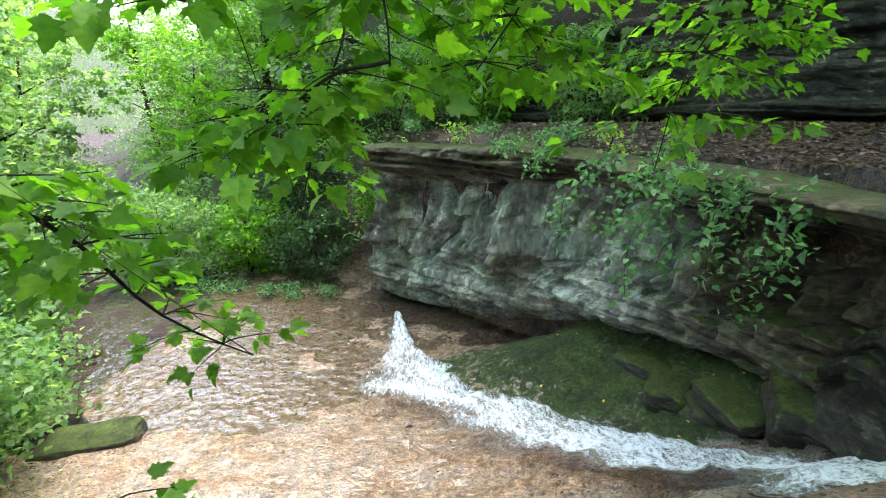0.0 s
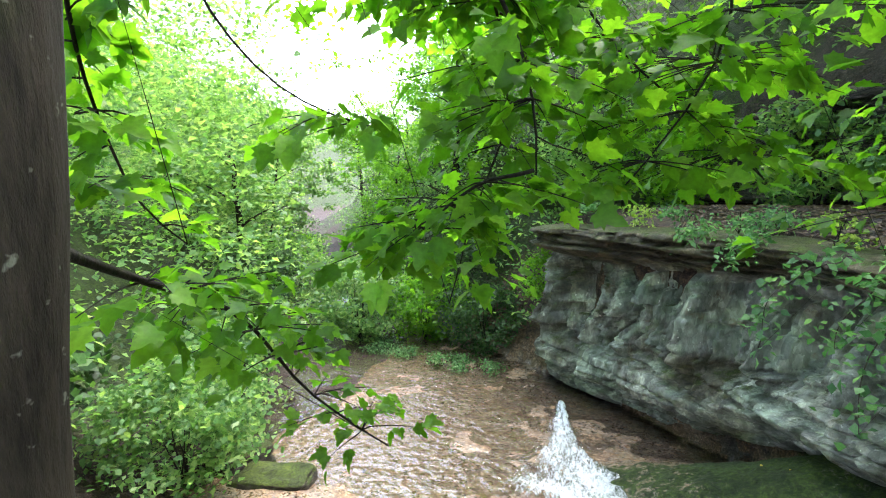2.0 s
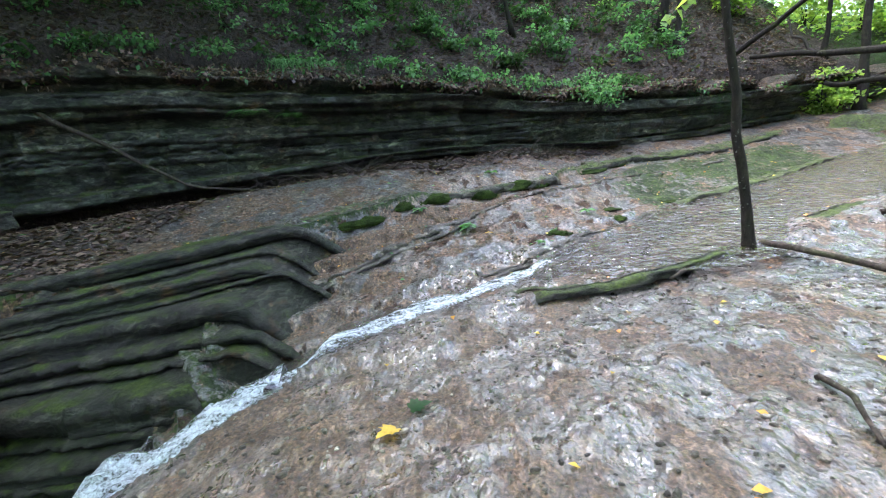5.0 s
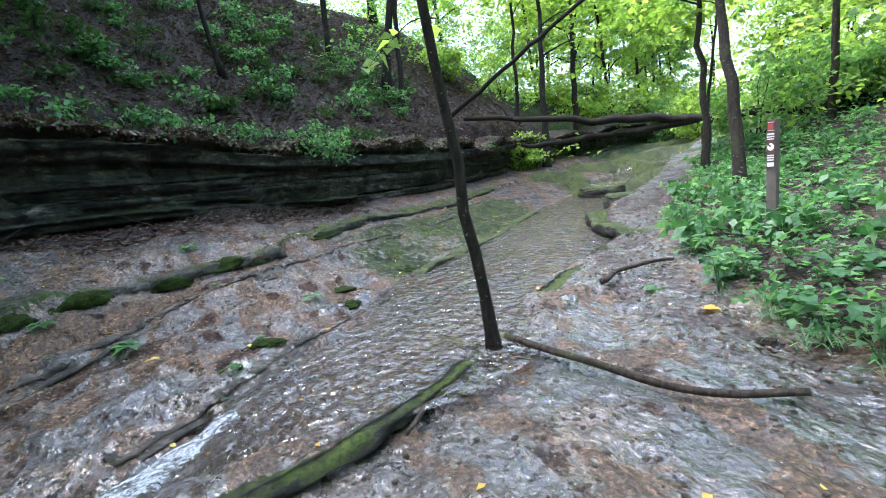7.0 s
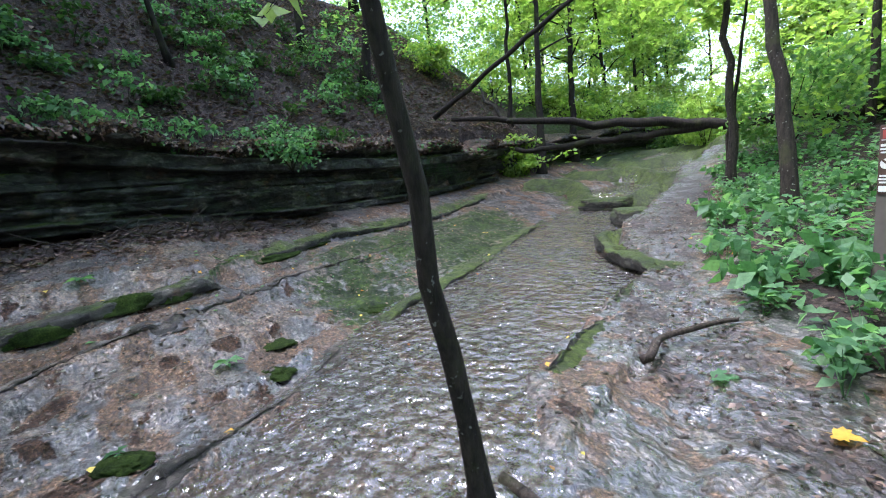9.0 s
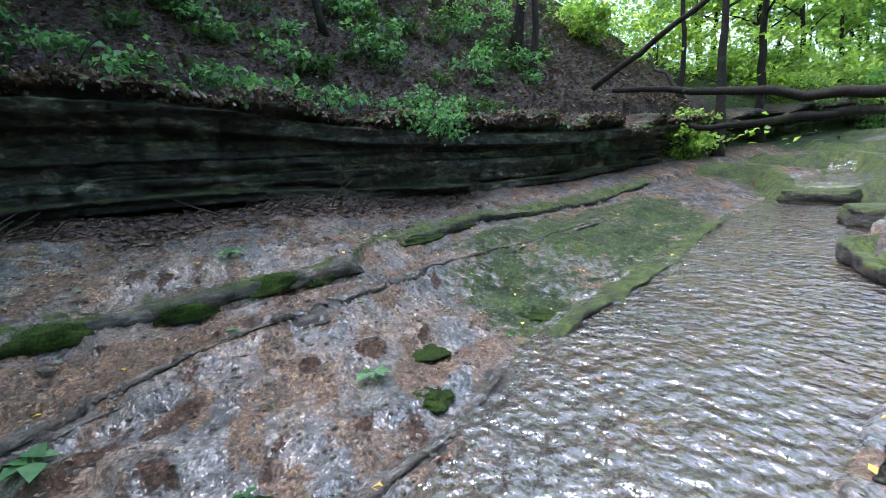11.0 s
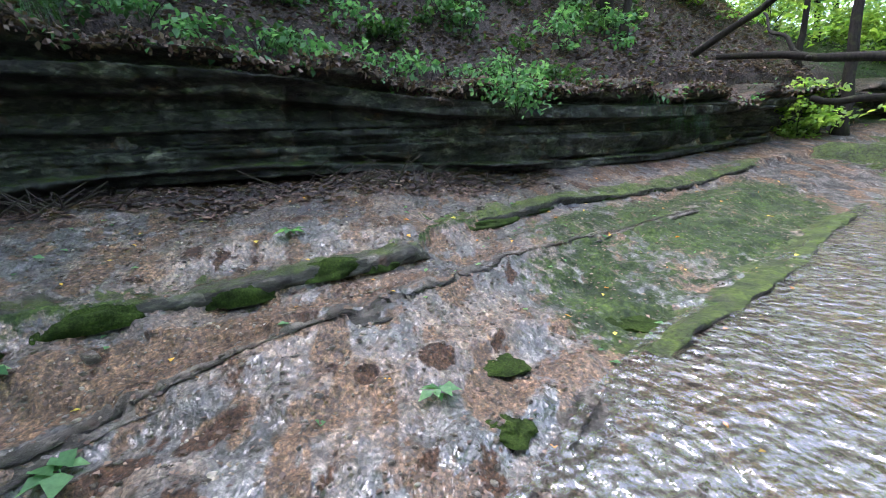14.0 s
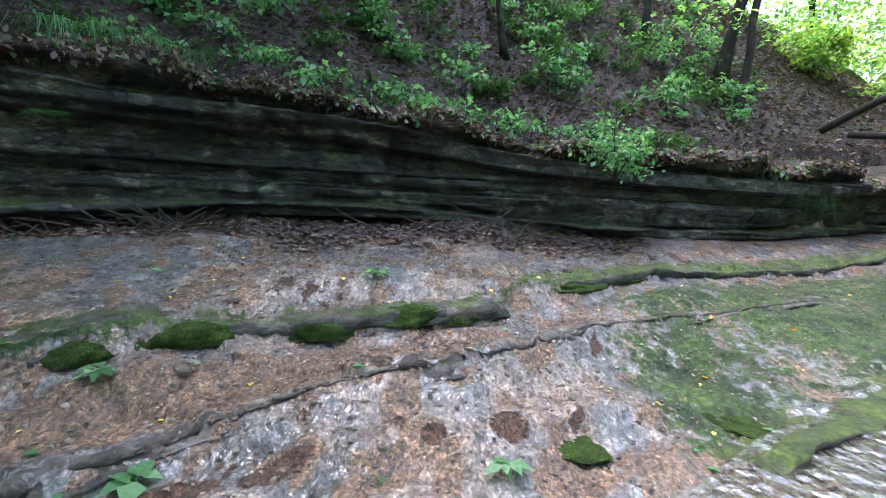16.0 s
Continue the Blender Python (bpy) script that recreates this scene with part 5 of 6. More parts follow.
def canopy(name, n, x0, x1, y0, y1, keep, low, high, size, mat, label, seed):
    """Leaf roof added to cut sky light, in uneven clumps, open over the water."""
    rng = np.random.default_rng(seed)
    k = n // 70
    hub = np.stack([rng.uniform(x0, x1, k * 4), rng.uniform(y0, y1, k * 4)], 1)
    hub = hub[keep(hub[:, 0], hub[:, 1], rng.uniform(0, 1, len(hub)))][:k]
    hz = np.maximum(land(hub[:, 0], hub[:, 1])[0], 0) + rng.uniform(low, high, len(hub))
    pick = rng.integers(0, len(hub), n)
    c = np.stack([hub[pick, 0], hub[pick, 1], hz[pick]], 1) + rng.normal(size=(n, 3)) * (0.9, 0.9, 0.3)
    v, f = leaf_quads(c, size, rng, 0.65)
    return tagged(new(name, npmesh(name, v, f, mat, False)), label, "foliage", kind="stuff")


def gap(x, y):
    """1 over the open water, widened for sky reflections, 0 under the closed leaf roof."""
    mid = 0.5 * (shore_wall_side(y) + np.where(y > 1, pool_left_x(y), shore_bank_side(y)))
    bank_half = along(y, (-40, 14), (-20, 14), (-12, 12), (-8, 11), (-5, 10), (0, 6.5), (2, 5), (7, 9), (14, 13), (40, 16))
    wall_half = along(y, (-40, 16), (-20, 18), (-12, 19), (-6, 19), (-3, 12), (0, 5.5), (2, 3.8), (7, 5), (14, 7), (40, 14))
    half = np.where(x > mid, wall_half, bank_half)
    return 1 - sstep(half * 0.7, half * 1.3, np.abs(x - mid))


# Overhead leaf cover added to dim the sky's light on the ground.
canopy("leaf_roof", 125000, -16, 30, -32, 30, lambda x, y, r: r > 0.93 * gap(x, y) + 0.02, 8, 13, 0.36, MAPLE, "high green leaf roof of the tall trees, added to shade the ravine", 1110)

# Unseen leaves placed above the wall and ledge only to shade them.
canopy("hillside_leaf_roof", 3800, 5, 17, 1.5, 11, lambda x, y, r: x > along(y, (1.5, 9), (3, 7), (5, 6.5), (8, 7), (11, 5)), 6.5, 9.5, 0.36, DARKLEAF, "unseen leaf roof added to shade the wall and the cliff's end", 1111)

# ---- hillside above the wall ----
HILL = "thin trees on the hillside"
for i, (x, y, h) in enumerate(((16.7, -4.6, 6), (17.5, -1.0, 8), (16.2, 1.8, 7), (14.5, 4.8, 8), (18.8, -8.5, 9), (13.2, 8.5, 8), (20, 2, 9), (11.0, 11.5, 7), (17.6, -9.9, 8), (21, -5, 10), (16.8, 7, 9), (22, -12, 10))):
    z = height(x, y)
    tree("hillside_tree", (x, y, z), (x + rng0.normal() * 0.5 - 0.8, y + rng0.normal() * 0.5, z + h), 0.07 + 0.04 * (i % 3), MAPLE, "thin dark-barked tree on the leaf-covered hillside", 500 + i, (2.8, 2.8, 2.2), 2600 if y > 0 else 350, 0.2, limbs=6, first=0.55, group=HILL, bark=DARKBARK)
for i in range(150):
    y = rng0.uniform(-11, 12)
    x = float(wall_x(y)) + abs(rng0.normal()) * 2.2 + 1.05
    s = rng0.uniform(0.25, 0.6)
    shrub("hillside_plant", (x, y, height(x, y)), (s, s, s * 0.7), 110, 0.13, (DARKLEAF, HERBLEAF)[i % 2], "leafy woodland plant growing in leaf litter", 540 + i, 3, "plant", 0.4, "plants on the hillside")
for i in range(44):
    y = rng0.uniform(-8, 8)
    x = float(wall_x(y)) + rng0.uniform(-0.05, 0.5)
    s = rng0.uniform(0.2, 0.4)
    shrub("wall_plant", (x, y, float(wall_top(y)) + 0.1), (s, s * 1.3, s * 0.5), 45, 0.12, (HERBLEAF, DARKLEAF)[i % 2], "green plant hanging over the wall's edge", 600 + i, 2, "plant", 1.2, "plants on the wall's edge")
for i, (y, z) in enumerate(((-0.8, 3.5), (-1.4, 3.3), (-2.1, 3.2), (-2.8, 3.05), (-3.5, 3.0), (-4.2, 2.95), (-4.8, 2.9))):
    shrub("wall_plant", (float(wall_x(y)) - 0.05, y, z), (0.3, 0.4, 0.2), 60, 0.13, HERBLEAF, "bright green leafy plant hanging over the wall's edge", 640 + i, 3, "plant", 1.2, "plants on the wall's edge")
bush = shrub("hanging_bush", (13.75, -6.2, 2.2), (0.4, 0.5, 0.62), 700, 0.10, HERBLEAF, "bright green bush hanging down the rock wall", 660, 5, "shrub", 1.0)


def fern(at, seed, label, size=0.5, fronds=9):
    """A fern: arching fronds with paired leaflets."""
    rng = np.random.default_rng(seed)
    thing = tagged(empty("fern", at), label, "fern", "ferns on the wall")
    for k in range(fronds):
        a = rng.uniform(0.6, 2.6) + math.pi / 2
        d = np.array([math.cos(a), math.sin(a), 0])
        s = size * rng.uniform(0.7, 1.2)
        t = np.linspace(0, 1, 14)
        mid = np.outer(t * s, d) + np.outer(0.35 * s * np.sin(t * 2.2) - 0.5 * s * t ** 2, (0, 0, 1))
        b = np.cross(d, (0, 0, 1))
        vs, fs = [], []
        for i in range(1, 13):
            for sg in (-1, 1):
                w = s * 0.26 * math.sin(math.pi * (0.12 + 0.85 * t[i]))
                p = mid[i]
                q = p + sg * b * w + d * w * 0.35 - np.array([0, 0, 0.15 * w])
                o = len(vs)
                vs += [p, p + (q - p) * 0.5 + d * 0.018, q, p + (q - p) * 0.5 - d * 0.018]
                fs.append((o, o + 1, o + 2, o + 3))
        part("frond", npmesh("frond", np.array(vs), np.array(fs), HERBLEAF, False), thing)
    return thing


fern((11.5, 2.36, 2.55), 670, "green fern growing from a crack in the rock wall", 0.55)
fern((11.95, 1.63, 2.5), 671, "small green fern in a crack of the rock wall", 0.35)
fern((float(wall_x(8.0)) - 0.25, 7.6, 2.6), 672, "green fern growing from a crack in the rock wall", 0.4)


def grass_tuft(name, at, n, length, seed, mat, label, droop=1.0, group="grass tufts"):
    rng = np.random.default_rng(seed)
    vs, fs = [], []
    for i in range(n):
        a, l = rng.uniform(0, 2 * np.pi), length * rng.uniform(0.5, 1.2)
        d = np.array([math.cos(a), math.sin(a), 0])
        p0 = rng.normal(size=3) * (0.08, 0.14, 0.02)
        w = np.cross(d, (0, 0, 1)) * 0.006
        pts = [p0 + d * l * 0.6 * t + np.array([0, 0, l * (0.7 * t - droop * 1.1 * t * t)]) for t in (0, 0.4, 0.75, 1.0)]
        o = len(vs)
        for k, p in enumerate(pts):
            vs += [p - w * (1 - k * 0.3), p + w * (1 - k * 0.3)]
        fs += [(o + 2 * k, o + 2 * k + 1, o + 2 * k + 3, o + 2 * k + 2) for k in range(3)]
    ob = new(name, npmesh(name, np.array(vs), np.array(fs), mat, False))
    ob.location = at
    return tagged(ob, label, "grass", group)


for i, (y, z, ln) in enumerate(((1.8, 3.75, 0.7), (1.35, 3.75, 0.75), (0.85, 3.7, 0.6), (0.4, 3.6, 0.5), (-9.5, 2.6, 0.7), (-10.3, 2.4, 0.7), (-11, 2.2, 0.6))):
    grass_tuft("grass_tuft", (float(wall_x(y)) - 0.15, y, z), 90, ln, 680 + i, HERBLEAF if i < 3 else DARKLEAF, "drooping green grass tuft on the rock wall" if i < 4 else "mossy hanging grass on the rock wall", 1.5)

# ---- woodland upstream ----
for i in range(34):
    y = rng0.uniform(-46, -17)
    side = i % 2
    x = float(wall_x(y)) + rng0.uniform(-0.5, 10) if side else float(bank_x(y)) - rng0.uniform(0, 14)
    if not side and i % 4 == 0:
        y = rng0.uniform(-48, -34)
        x = rng0.uniform(10, 26)
    z = height(x, y)
    h = rng0.uniform(6, 10)
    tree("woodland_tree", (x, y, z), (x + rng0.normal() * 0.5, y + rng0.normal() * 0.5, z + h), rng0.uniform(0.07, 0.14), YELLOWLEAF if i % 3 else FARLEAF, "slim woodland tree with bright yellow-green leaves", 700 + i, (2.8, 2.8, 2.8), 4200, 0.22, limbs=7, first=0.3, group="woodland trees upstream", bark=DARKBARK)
for i in range(24):
    y = rng0.uniform(-40, -13.5)
    x = float(wall_x(y)) + rng0.uniform(-0.3, 5) if i % 2 else float(bank_x(y)) - rng0.uniform(0.2, 9)
    s = rng0.uniform(0.7, 1.5)
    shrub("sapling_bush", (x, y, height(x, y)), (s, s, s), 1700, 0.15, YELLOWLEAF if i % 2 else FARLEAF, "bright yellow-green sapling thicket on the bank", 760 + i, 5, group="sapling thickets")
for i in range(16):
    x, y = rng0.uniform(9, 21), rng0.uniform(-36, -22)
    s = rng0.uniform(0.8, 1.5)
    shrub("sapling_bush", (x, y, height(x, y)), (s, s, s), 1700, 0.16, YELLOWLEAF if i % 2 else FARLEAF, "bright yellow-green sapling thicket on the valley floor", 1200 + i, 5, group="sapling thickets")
TALL = "trees beside the stream"
first_tree = tree("stream_tree", (5.6, -4.48, 0.1), (5.1, -3.5, 4.6), 0.056, MAPLE, "slender lichen-spotted tree rooted in a crack of the streambed", 800, (1.2, 1.2, 0.8), 500, 0.15, limbs=4, first=0.8, group=TALL, lean_bend=0.03, crown_at=(5.0, -3.4, 5.6))
rngt = np.random.default_rng(815)
for pts, n in (([(5.36, -4.0, 2.75), (5.7, -3.95, 2.85), (6.05, -3.95, 2.75), (6.25, -3.85, 2.62)], 9), ([(5.36, -4.0, 2.85), (5.6, -4.2, 2.95), (5.75, -4.2, 2.8)], 5)):
    q = bend(pts, 10, 0.02, n) - np.array((5.6, -4.48, 0.1))
    v, f = tube(q, np.linspace(0.006, 0.002, 10), 5)
    twig = part("twig", npmesh("twig", v, f, DARKBARK), first_tree)
    for k in range(n):
        v, f = leaf_quads(np.array([q[int(rngt.integers(4, 10))] + rngt.normal(size=3) * 0.03]), 0.13, rngt, 0.5, 1.2)
        part("leaf", npmesh("leaf", v, f, YELLOWLEAF, False), twig)
tree("stream_tree", (8.35, -13.2, 0.75), (8.6, -13.4, 6.2), 0.10, YELLOWLEAF, "slim crooked tree on the stream bank", 801, (2, 2, 1.5), 700, 0.18, limbs=5, first=0.75, group=TALL, lean_bend=0.1)
tree("stream_tree", (8.6, -13.35, 0.75), (8.3, -13.8, 5.6), 0.05, YELLOWLEAF, "thin twin stem beside a slim crooked tree", 802, (1.2, 1.2, 1), 900, 0.18, limbs=3, first=0.75, group=TALL, lean_bend=0.08)
tree("stream_tree", (6.43, -10.76, 0.6), (7.23, -11.16, 6.4), 0.115, YELLOWLEAF, "leaning dark-barked tree among the bank plants", 803, (2.2, 2.2, 1.4), 700, 0.18, limbs=5, first=0.8, group=TALL, lean_bend=0.05)
tree("stream_tree", (7.2, -16.9, 1.5), (7.3, -17.3, 8), 0.11, YELLOWLEAF, "straight slim tree behind the fallen log", 804, (2.2, 2.2, 1.6), 700, 0.2, limbs=5, first=0.7, group=TALL)
tree("stream_tree", (5.9, -16.2, 1.6), (5.6, -17, 8), 0.17, YELLOWLEAF, "stout pale-barked tree on the bank", 805, (2.2, 2.2, 1.6), 700, 0.2, limbs=5, first=0.7, group=TALL)
for i, (x, y, r) in enumerate(((17.4, -15.8, 0.09), (16.0, -15.9, 0.16), (17.3, -19.2, 0.17), (17.0, -10.2, 0.1))):
    tree("stream_tree", (x, y, height(x, y) - 0.1), (x + 0.3, y - 0.4, height(x, y) + 7), r, YELLOWLEAF, "upright dark trunk on the wall's upper bank", 806 + i, (2.6, 2.6, 2), 900, 0.2, limbs=5, first=0.6, group=TALL, bark=DARKBARK)


def branch_log(name, pts, r0, r1, seed, mat, label, cat="log", n=22, sides=10, jitter=0.05):
    base = np.array(pts[0], float)
    q = bend(pts, n, jitter, seed) - base
    v, f = tube(q, np.linspace(r0, r1, n), sides, 0.16, seed)
    ob = new(name, npmesh(name, v, f, mat))
    ob.location = base
    return tagged(ob, label, cat)


log = tagged(empty("fallen_log", (16.2, -12.3, 3.6)), "dark wet fallen log lying across the stream", "log")
for nm, pts, r0, r1, sd in (("log_stem", [(5.2, -17.6, 2.45), (8.0, -17.4, 2.5), (11.4, -16.6, 2.72), (13.4, -14.6, 3.1), (16.2, -12.3, 3.6)], 0.21, 0.07, 820), ("log_fork", [(9.9, -17.0, 2.6), (11.4, -16.4, 2.55), (13.4, -14.9, 2.45), (15.0, -13.6, 2.4)], 0.13, 0.07, 821), ("log_branch", [(14.8, -13.3, 3.3), (15.6, -13.3, 3.9), (16.4, -13.6, 4.6)], 0.06, 0.03, 822)):
    q = bend(pts, 22, 0.1, sd) - np.array((16.2, -12.3, 3.6))
    v, f = tube(q, np.linspace(r0, r1, 22), 10, 0.18, sd)
    part(nm, npmesh(nm, v, f, DARKBARK), log)
branch_log("leaning_pole", [(15.9, -11.3, 3.55), (13.3, -12.6, 5.2), (10.3, -14.1, 7.0)], 0.075, 0.05, 823, DARKBARK, "long dark dead trunk leaning over the stream", "dead trunk")
branch_log("dead_pole", [(9.8, 5.6, 2.85), (10.6, 3.6, 1.25), (11.1, 1.9, 0.92)], 0.045, 0.02, 824, DEADWOOD, "bare grey dead pole leaning against the wall", "dead branch")
branch_log("dead_root", [(5.6, -4.6, 0.2), (4.95, -4.6, 0.22), (4.37, -4.65, 0.22), (3.85, -4.75, 0.22), (3.5, -5.1, 0.26)], 0.032, 0.022, 825, DEADWOOD, "brown dead branch lying on the wet rock", "dead branch")
branch_log("dead_branch", [(5.76, -6.11, 0.36), (5.85, -6.6, 0.4), (5.6, -7.25, 0.42)], 0.035, 0.018, 826, DEADWOOD, "short brown branch on the muddy path", "dead branch")
branch_log("dead_branch", [(5.3, -3.75, 0.1), (5.15, -3.45, 0.14), (4.95, -3.2, 0.14)], 0.025, 0.014, 827, DEADWOOD, "short pale broken branch on wet rock", "dead branch")
branch_log("dead_branch", [(3.1, -3.0, 0.07), (2.8, -2.95, 0.1), (2.45, -2.75, 0.08)], 0.018, 0.01, 828, DEADWOOD, "thin dark stick on wet rock", "stick")
branch_log("dead_branch", [(-0.4, 6.2, -4.1), (-0.74, 5.9, -4.08), (-1.0, 5.6, -4.1)], 0.03, 0.015, 829, DARKBARK, "dark stick washed onto the lower rock", "stick")
branch_log("dead_branch", [(-1.5, 5.5, -4.1), (-1.81, 5.42, -4.08), (-2.2, 5.5, -4.1)], 0.03, 0.015, 830, DARKBARK, "dark stick washed onto the lower rock", "stick")
branch_log("dead_branch", [(-7.3, 9.3, -4.3), (-7.6, 8.8, -4.25), (-8.0, 8.3, -4.2)], 0.06, 0.03, 831, DEADWOOD, "pale driftwood stick on the lower bank", "stick")
for i, (y, n) in enumerate(((1.9, 18), (0.4, 30), (-3.4, 24), (-4.7, 16))):
    rngt = np.random.default_rng(840 + i)
    bx = float(wall_x(y)) - 0.75
    pile = tagged(empty("twig_pile", (bx, y, height(bx, y))), "tangle of bare dead twigs against the wall's foot", "twigs", "twig piles")
    for k in range(n):
        a = rngt.uniform(0, 2 * np.pi)
        ln = rngt.uniform(0.3, 0.9)
        st = rngt.normal(size=3) * (0.25, 0.5, 0.02) + (0, 0, 0.03)
        e = st + np.array([math.cos(a) * ln * 0.5, math.sin(a) * ln, rngt.uniform(0.02, 0.6) * ln])
        v, f = tube(bend([st, lerp(st, e, 0.5) + rngt.normal(size=3) * 0.05, e], 6, 0.04, k), np.linspace(0.013, 0.004, 6), 5)
        part("twig", npmesh("twig", v, f, DEADWOOD), pile)


# ---- sign post ----
def plain(name, col, rough=0.6):
    m, n, l, b = material(name, rough)
    c = ramp(n, l, noise_tex(n, l, 14.0, 4), (0.3, tuple(v * 0.8 for v in col)), (0.7, col))
    l.new(c, b.inputs["Base Color"])
    return m


def slab_mesh(name, w, d, h, mat, bevel=0.004):
    bm = bmesh.new()
    bmesh.ops.create_cube(bm, size=1)
    for v in bm.verts:
        v.co = (v.co.x * w, v.co.y * d, (v.co.z + 0.5) * h)
    bmesh.ops.bevel(bm, geom=bm.edges[:], offset=bevel, segments=2, affect="EDGES")
    me = bpy.data.meshes.new(name)
    bm.to_mesh(me)
    bm.free()
    me.materials.append(mat)
    return me


SIGNBROWN, SIGNWHITE, POSTGREY = plain("brown_sign_film", (0.09, 0.05, 0.035)), plain("white_sign_ink", (0.75, 0.75, 0.72)), plain("weathered_post", (0.11, 0.095, 0.08), 0.85)
SIGNRED = plain("red_sign_ink", (0.35, 0.06, 0.05))
post = tagged(empty("trail_sign", (4.9, -8.05, 0.42)), "weathered brown trail post with white symbol stickers", "sign post")
post.matrix_basis = pose(4.9, -8.05, 0.42, 0, 0, 160)
part("post", slab_mesh("post", 0.125, 0.05, 1.5, POSTGREY), post)
panel = part("sign_panel", slab_mesh("sign_panel", 0.105, 0.008, 0.52, SIGNBROWN, 0.002), post, "brown and white sticker panel")
panel.location = (0, -0.03, 0.97)
for nm, w, h, x, z, mat in (("picture_tile", 0.065, 0.065, 0, 0.425, SIGNRED), ("tile_border", 0.08, 0.006, 0, 0.50, SIGNWHITE), ("tile_border", 0.08, 0.006, 0, 0.412, SIGNWHITE), ("text_bar", 0.085, 0.02, 0, 0.365, SIGNWHITE), ("text_bar", 0.09, 0.012, 0, 0.34, SIGNWHITE), ("text_bar", 0.08, 0.012, 0, 0.315, SIGNWHITE), ("text_bar", 0.08, 0.014, 0, 0.135, SIGNWHITE), ("text_bar", 0.09, 0.014, 0, 0.11, SIGNWHITE), ("text_bar", 0.08, 0.014, 0, 0.085, SIGNWHITE), ("text_block", 0.085, 0.045, 0, 0.02, SIGNWHITE)):
    b = part(nm, slab_mesh(nm, w, 0.003, h, mat, 0.0008), panel)
    b.location = (x, -0.006, z)
bm = bmesh.new()
bmesh.ops.create_cone(bm, cap_ends=True, segments=24, radius1=0.04, radius2=0.04, depth=0.004)
me = bpy.data.meshes.new("symbol_disc")
bm.to_mesh(me)
bm.free()
me.materials.append(SIGNWHITE)
disc = part("symbol_disc", me, panel)
disc.matrix_basis = pose(0, -0.006, 0.235, 90, 0, 0)
bar = part("symbol_slash", slab_mesh("symbol_slash", 0.085, 0.003, 0.016, SIGNBROWN, 0.0008), panel)
bar.matrix_basis = pose(-0.03, -0.0105, 0.26, 0, 40, 0)


# ---- the maple beside the start of the walk ----
def maple_leaf_mesh(name, seed):
    """A five-lobed maple leaf, gently cupped, one unit long with its stalk."""
    rng = np.random.default_rng(seed)
    half = [(0.0, 0.0), (0.16, -0.07), (0.36, -0.02), (0.33, 0.11), (0.53, 0.27), (0.38, 0.36), (0.46, 0.53), (0.26, 0.49), (0.20, 0.60), (0.19, 0.74), (0.0, 1.0)]
    outline = half + [(-x, y) for x, y in half[-2:0:-1]]
    pts = [(0.0, 0.36)] + outline
    v = []
    for x, y in pts:
        x, y = x + rng.normal() * 0.012, y + rng.normal() * 0.012
        v.append((x, y, 0.16 * abs(x) - 0.22 * (y - 0.3) ** 2 + rng.normal() * 0.012))
    n = len(outline)
    f = [(0, 1 + i, 1 + (i + 1) % n) for i in range(n)]
    o = len(v)
    v += [(-0.008, 0, 0), (0.008, 0, 0), (0.004, -0.55, 0.06)]
    f.append((o, o + 1, o + 2))
    return npmesh(name, np.array(v), np.array(f), MAPLE, False)


LEAVES = [maple_leaf_mesh("leaf", 900 + i) for i in range(5)]
LEAFCO = [np.array([v.co[:] for v in m.vertices]) for m in LEAVES]
LEAFTRI = np.array([p.vertices[:] for p in LEAVES[0].polygons])
TRUNK_AT = (-0.97, 0.18, -0.5)
maple = tagged(empty("maple_tree", TRUNK_AT), "maple with a dark trunk and broad bright-green leaves overhanging the falls", "tree")
v, f = tube(bend([(-1.0, 0.15, -0.6), (-0.97, 0.18, 0.3), (-0.93, 0.225, 1.1), (-0.92, 0.27, 1.8), (-1.4, 0.95, 3.2), (-1.2, 1.2, 5.5)], 22, 0.012, 910) - np.array(TRUNK_AT), np.linspace(0.13, 0.08, 22), 16, 0.08, 910)
part("trunk", npmesh("trunk", v, f, BARK), maple)


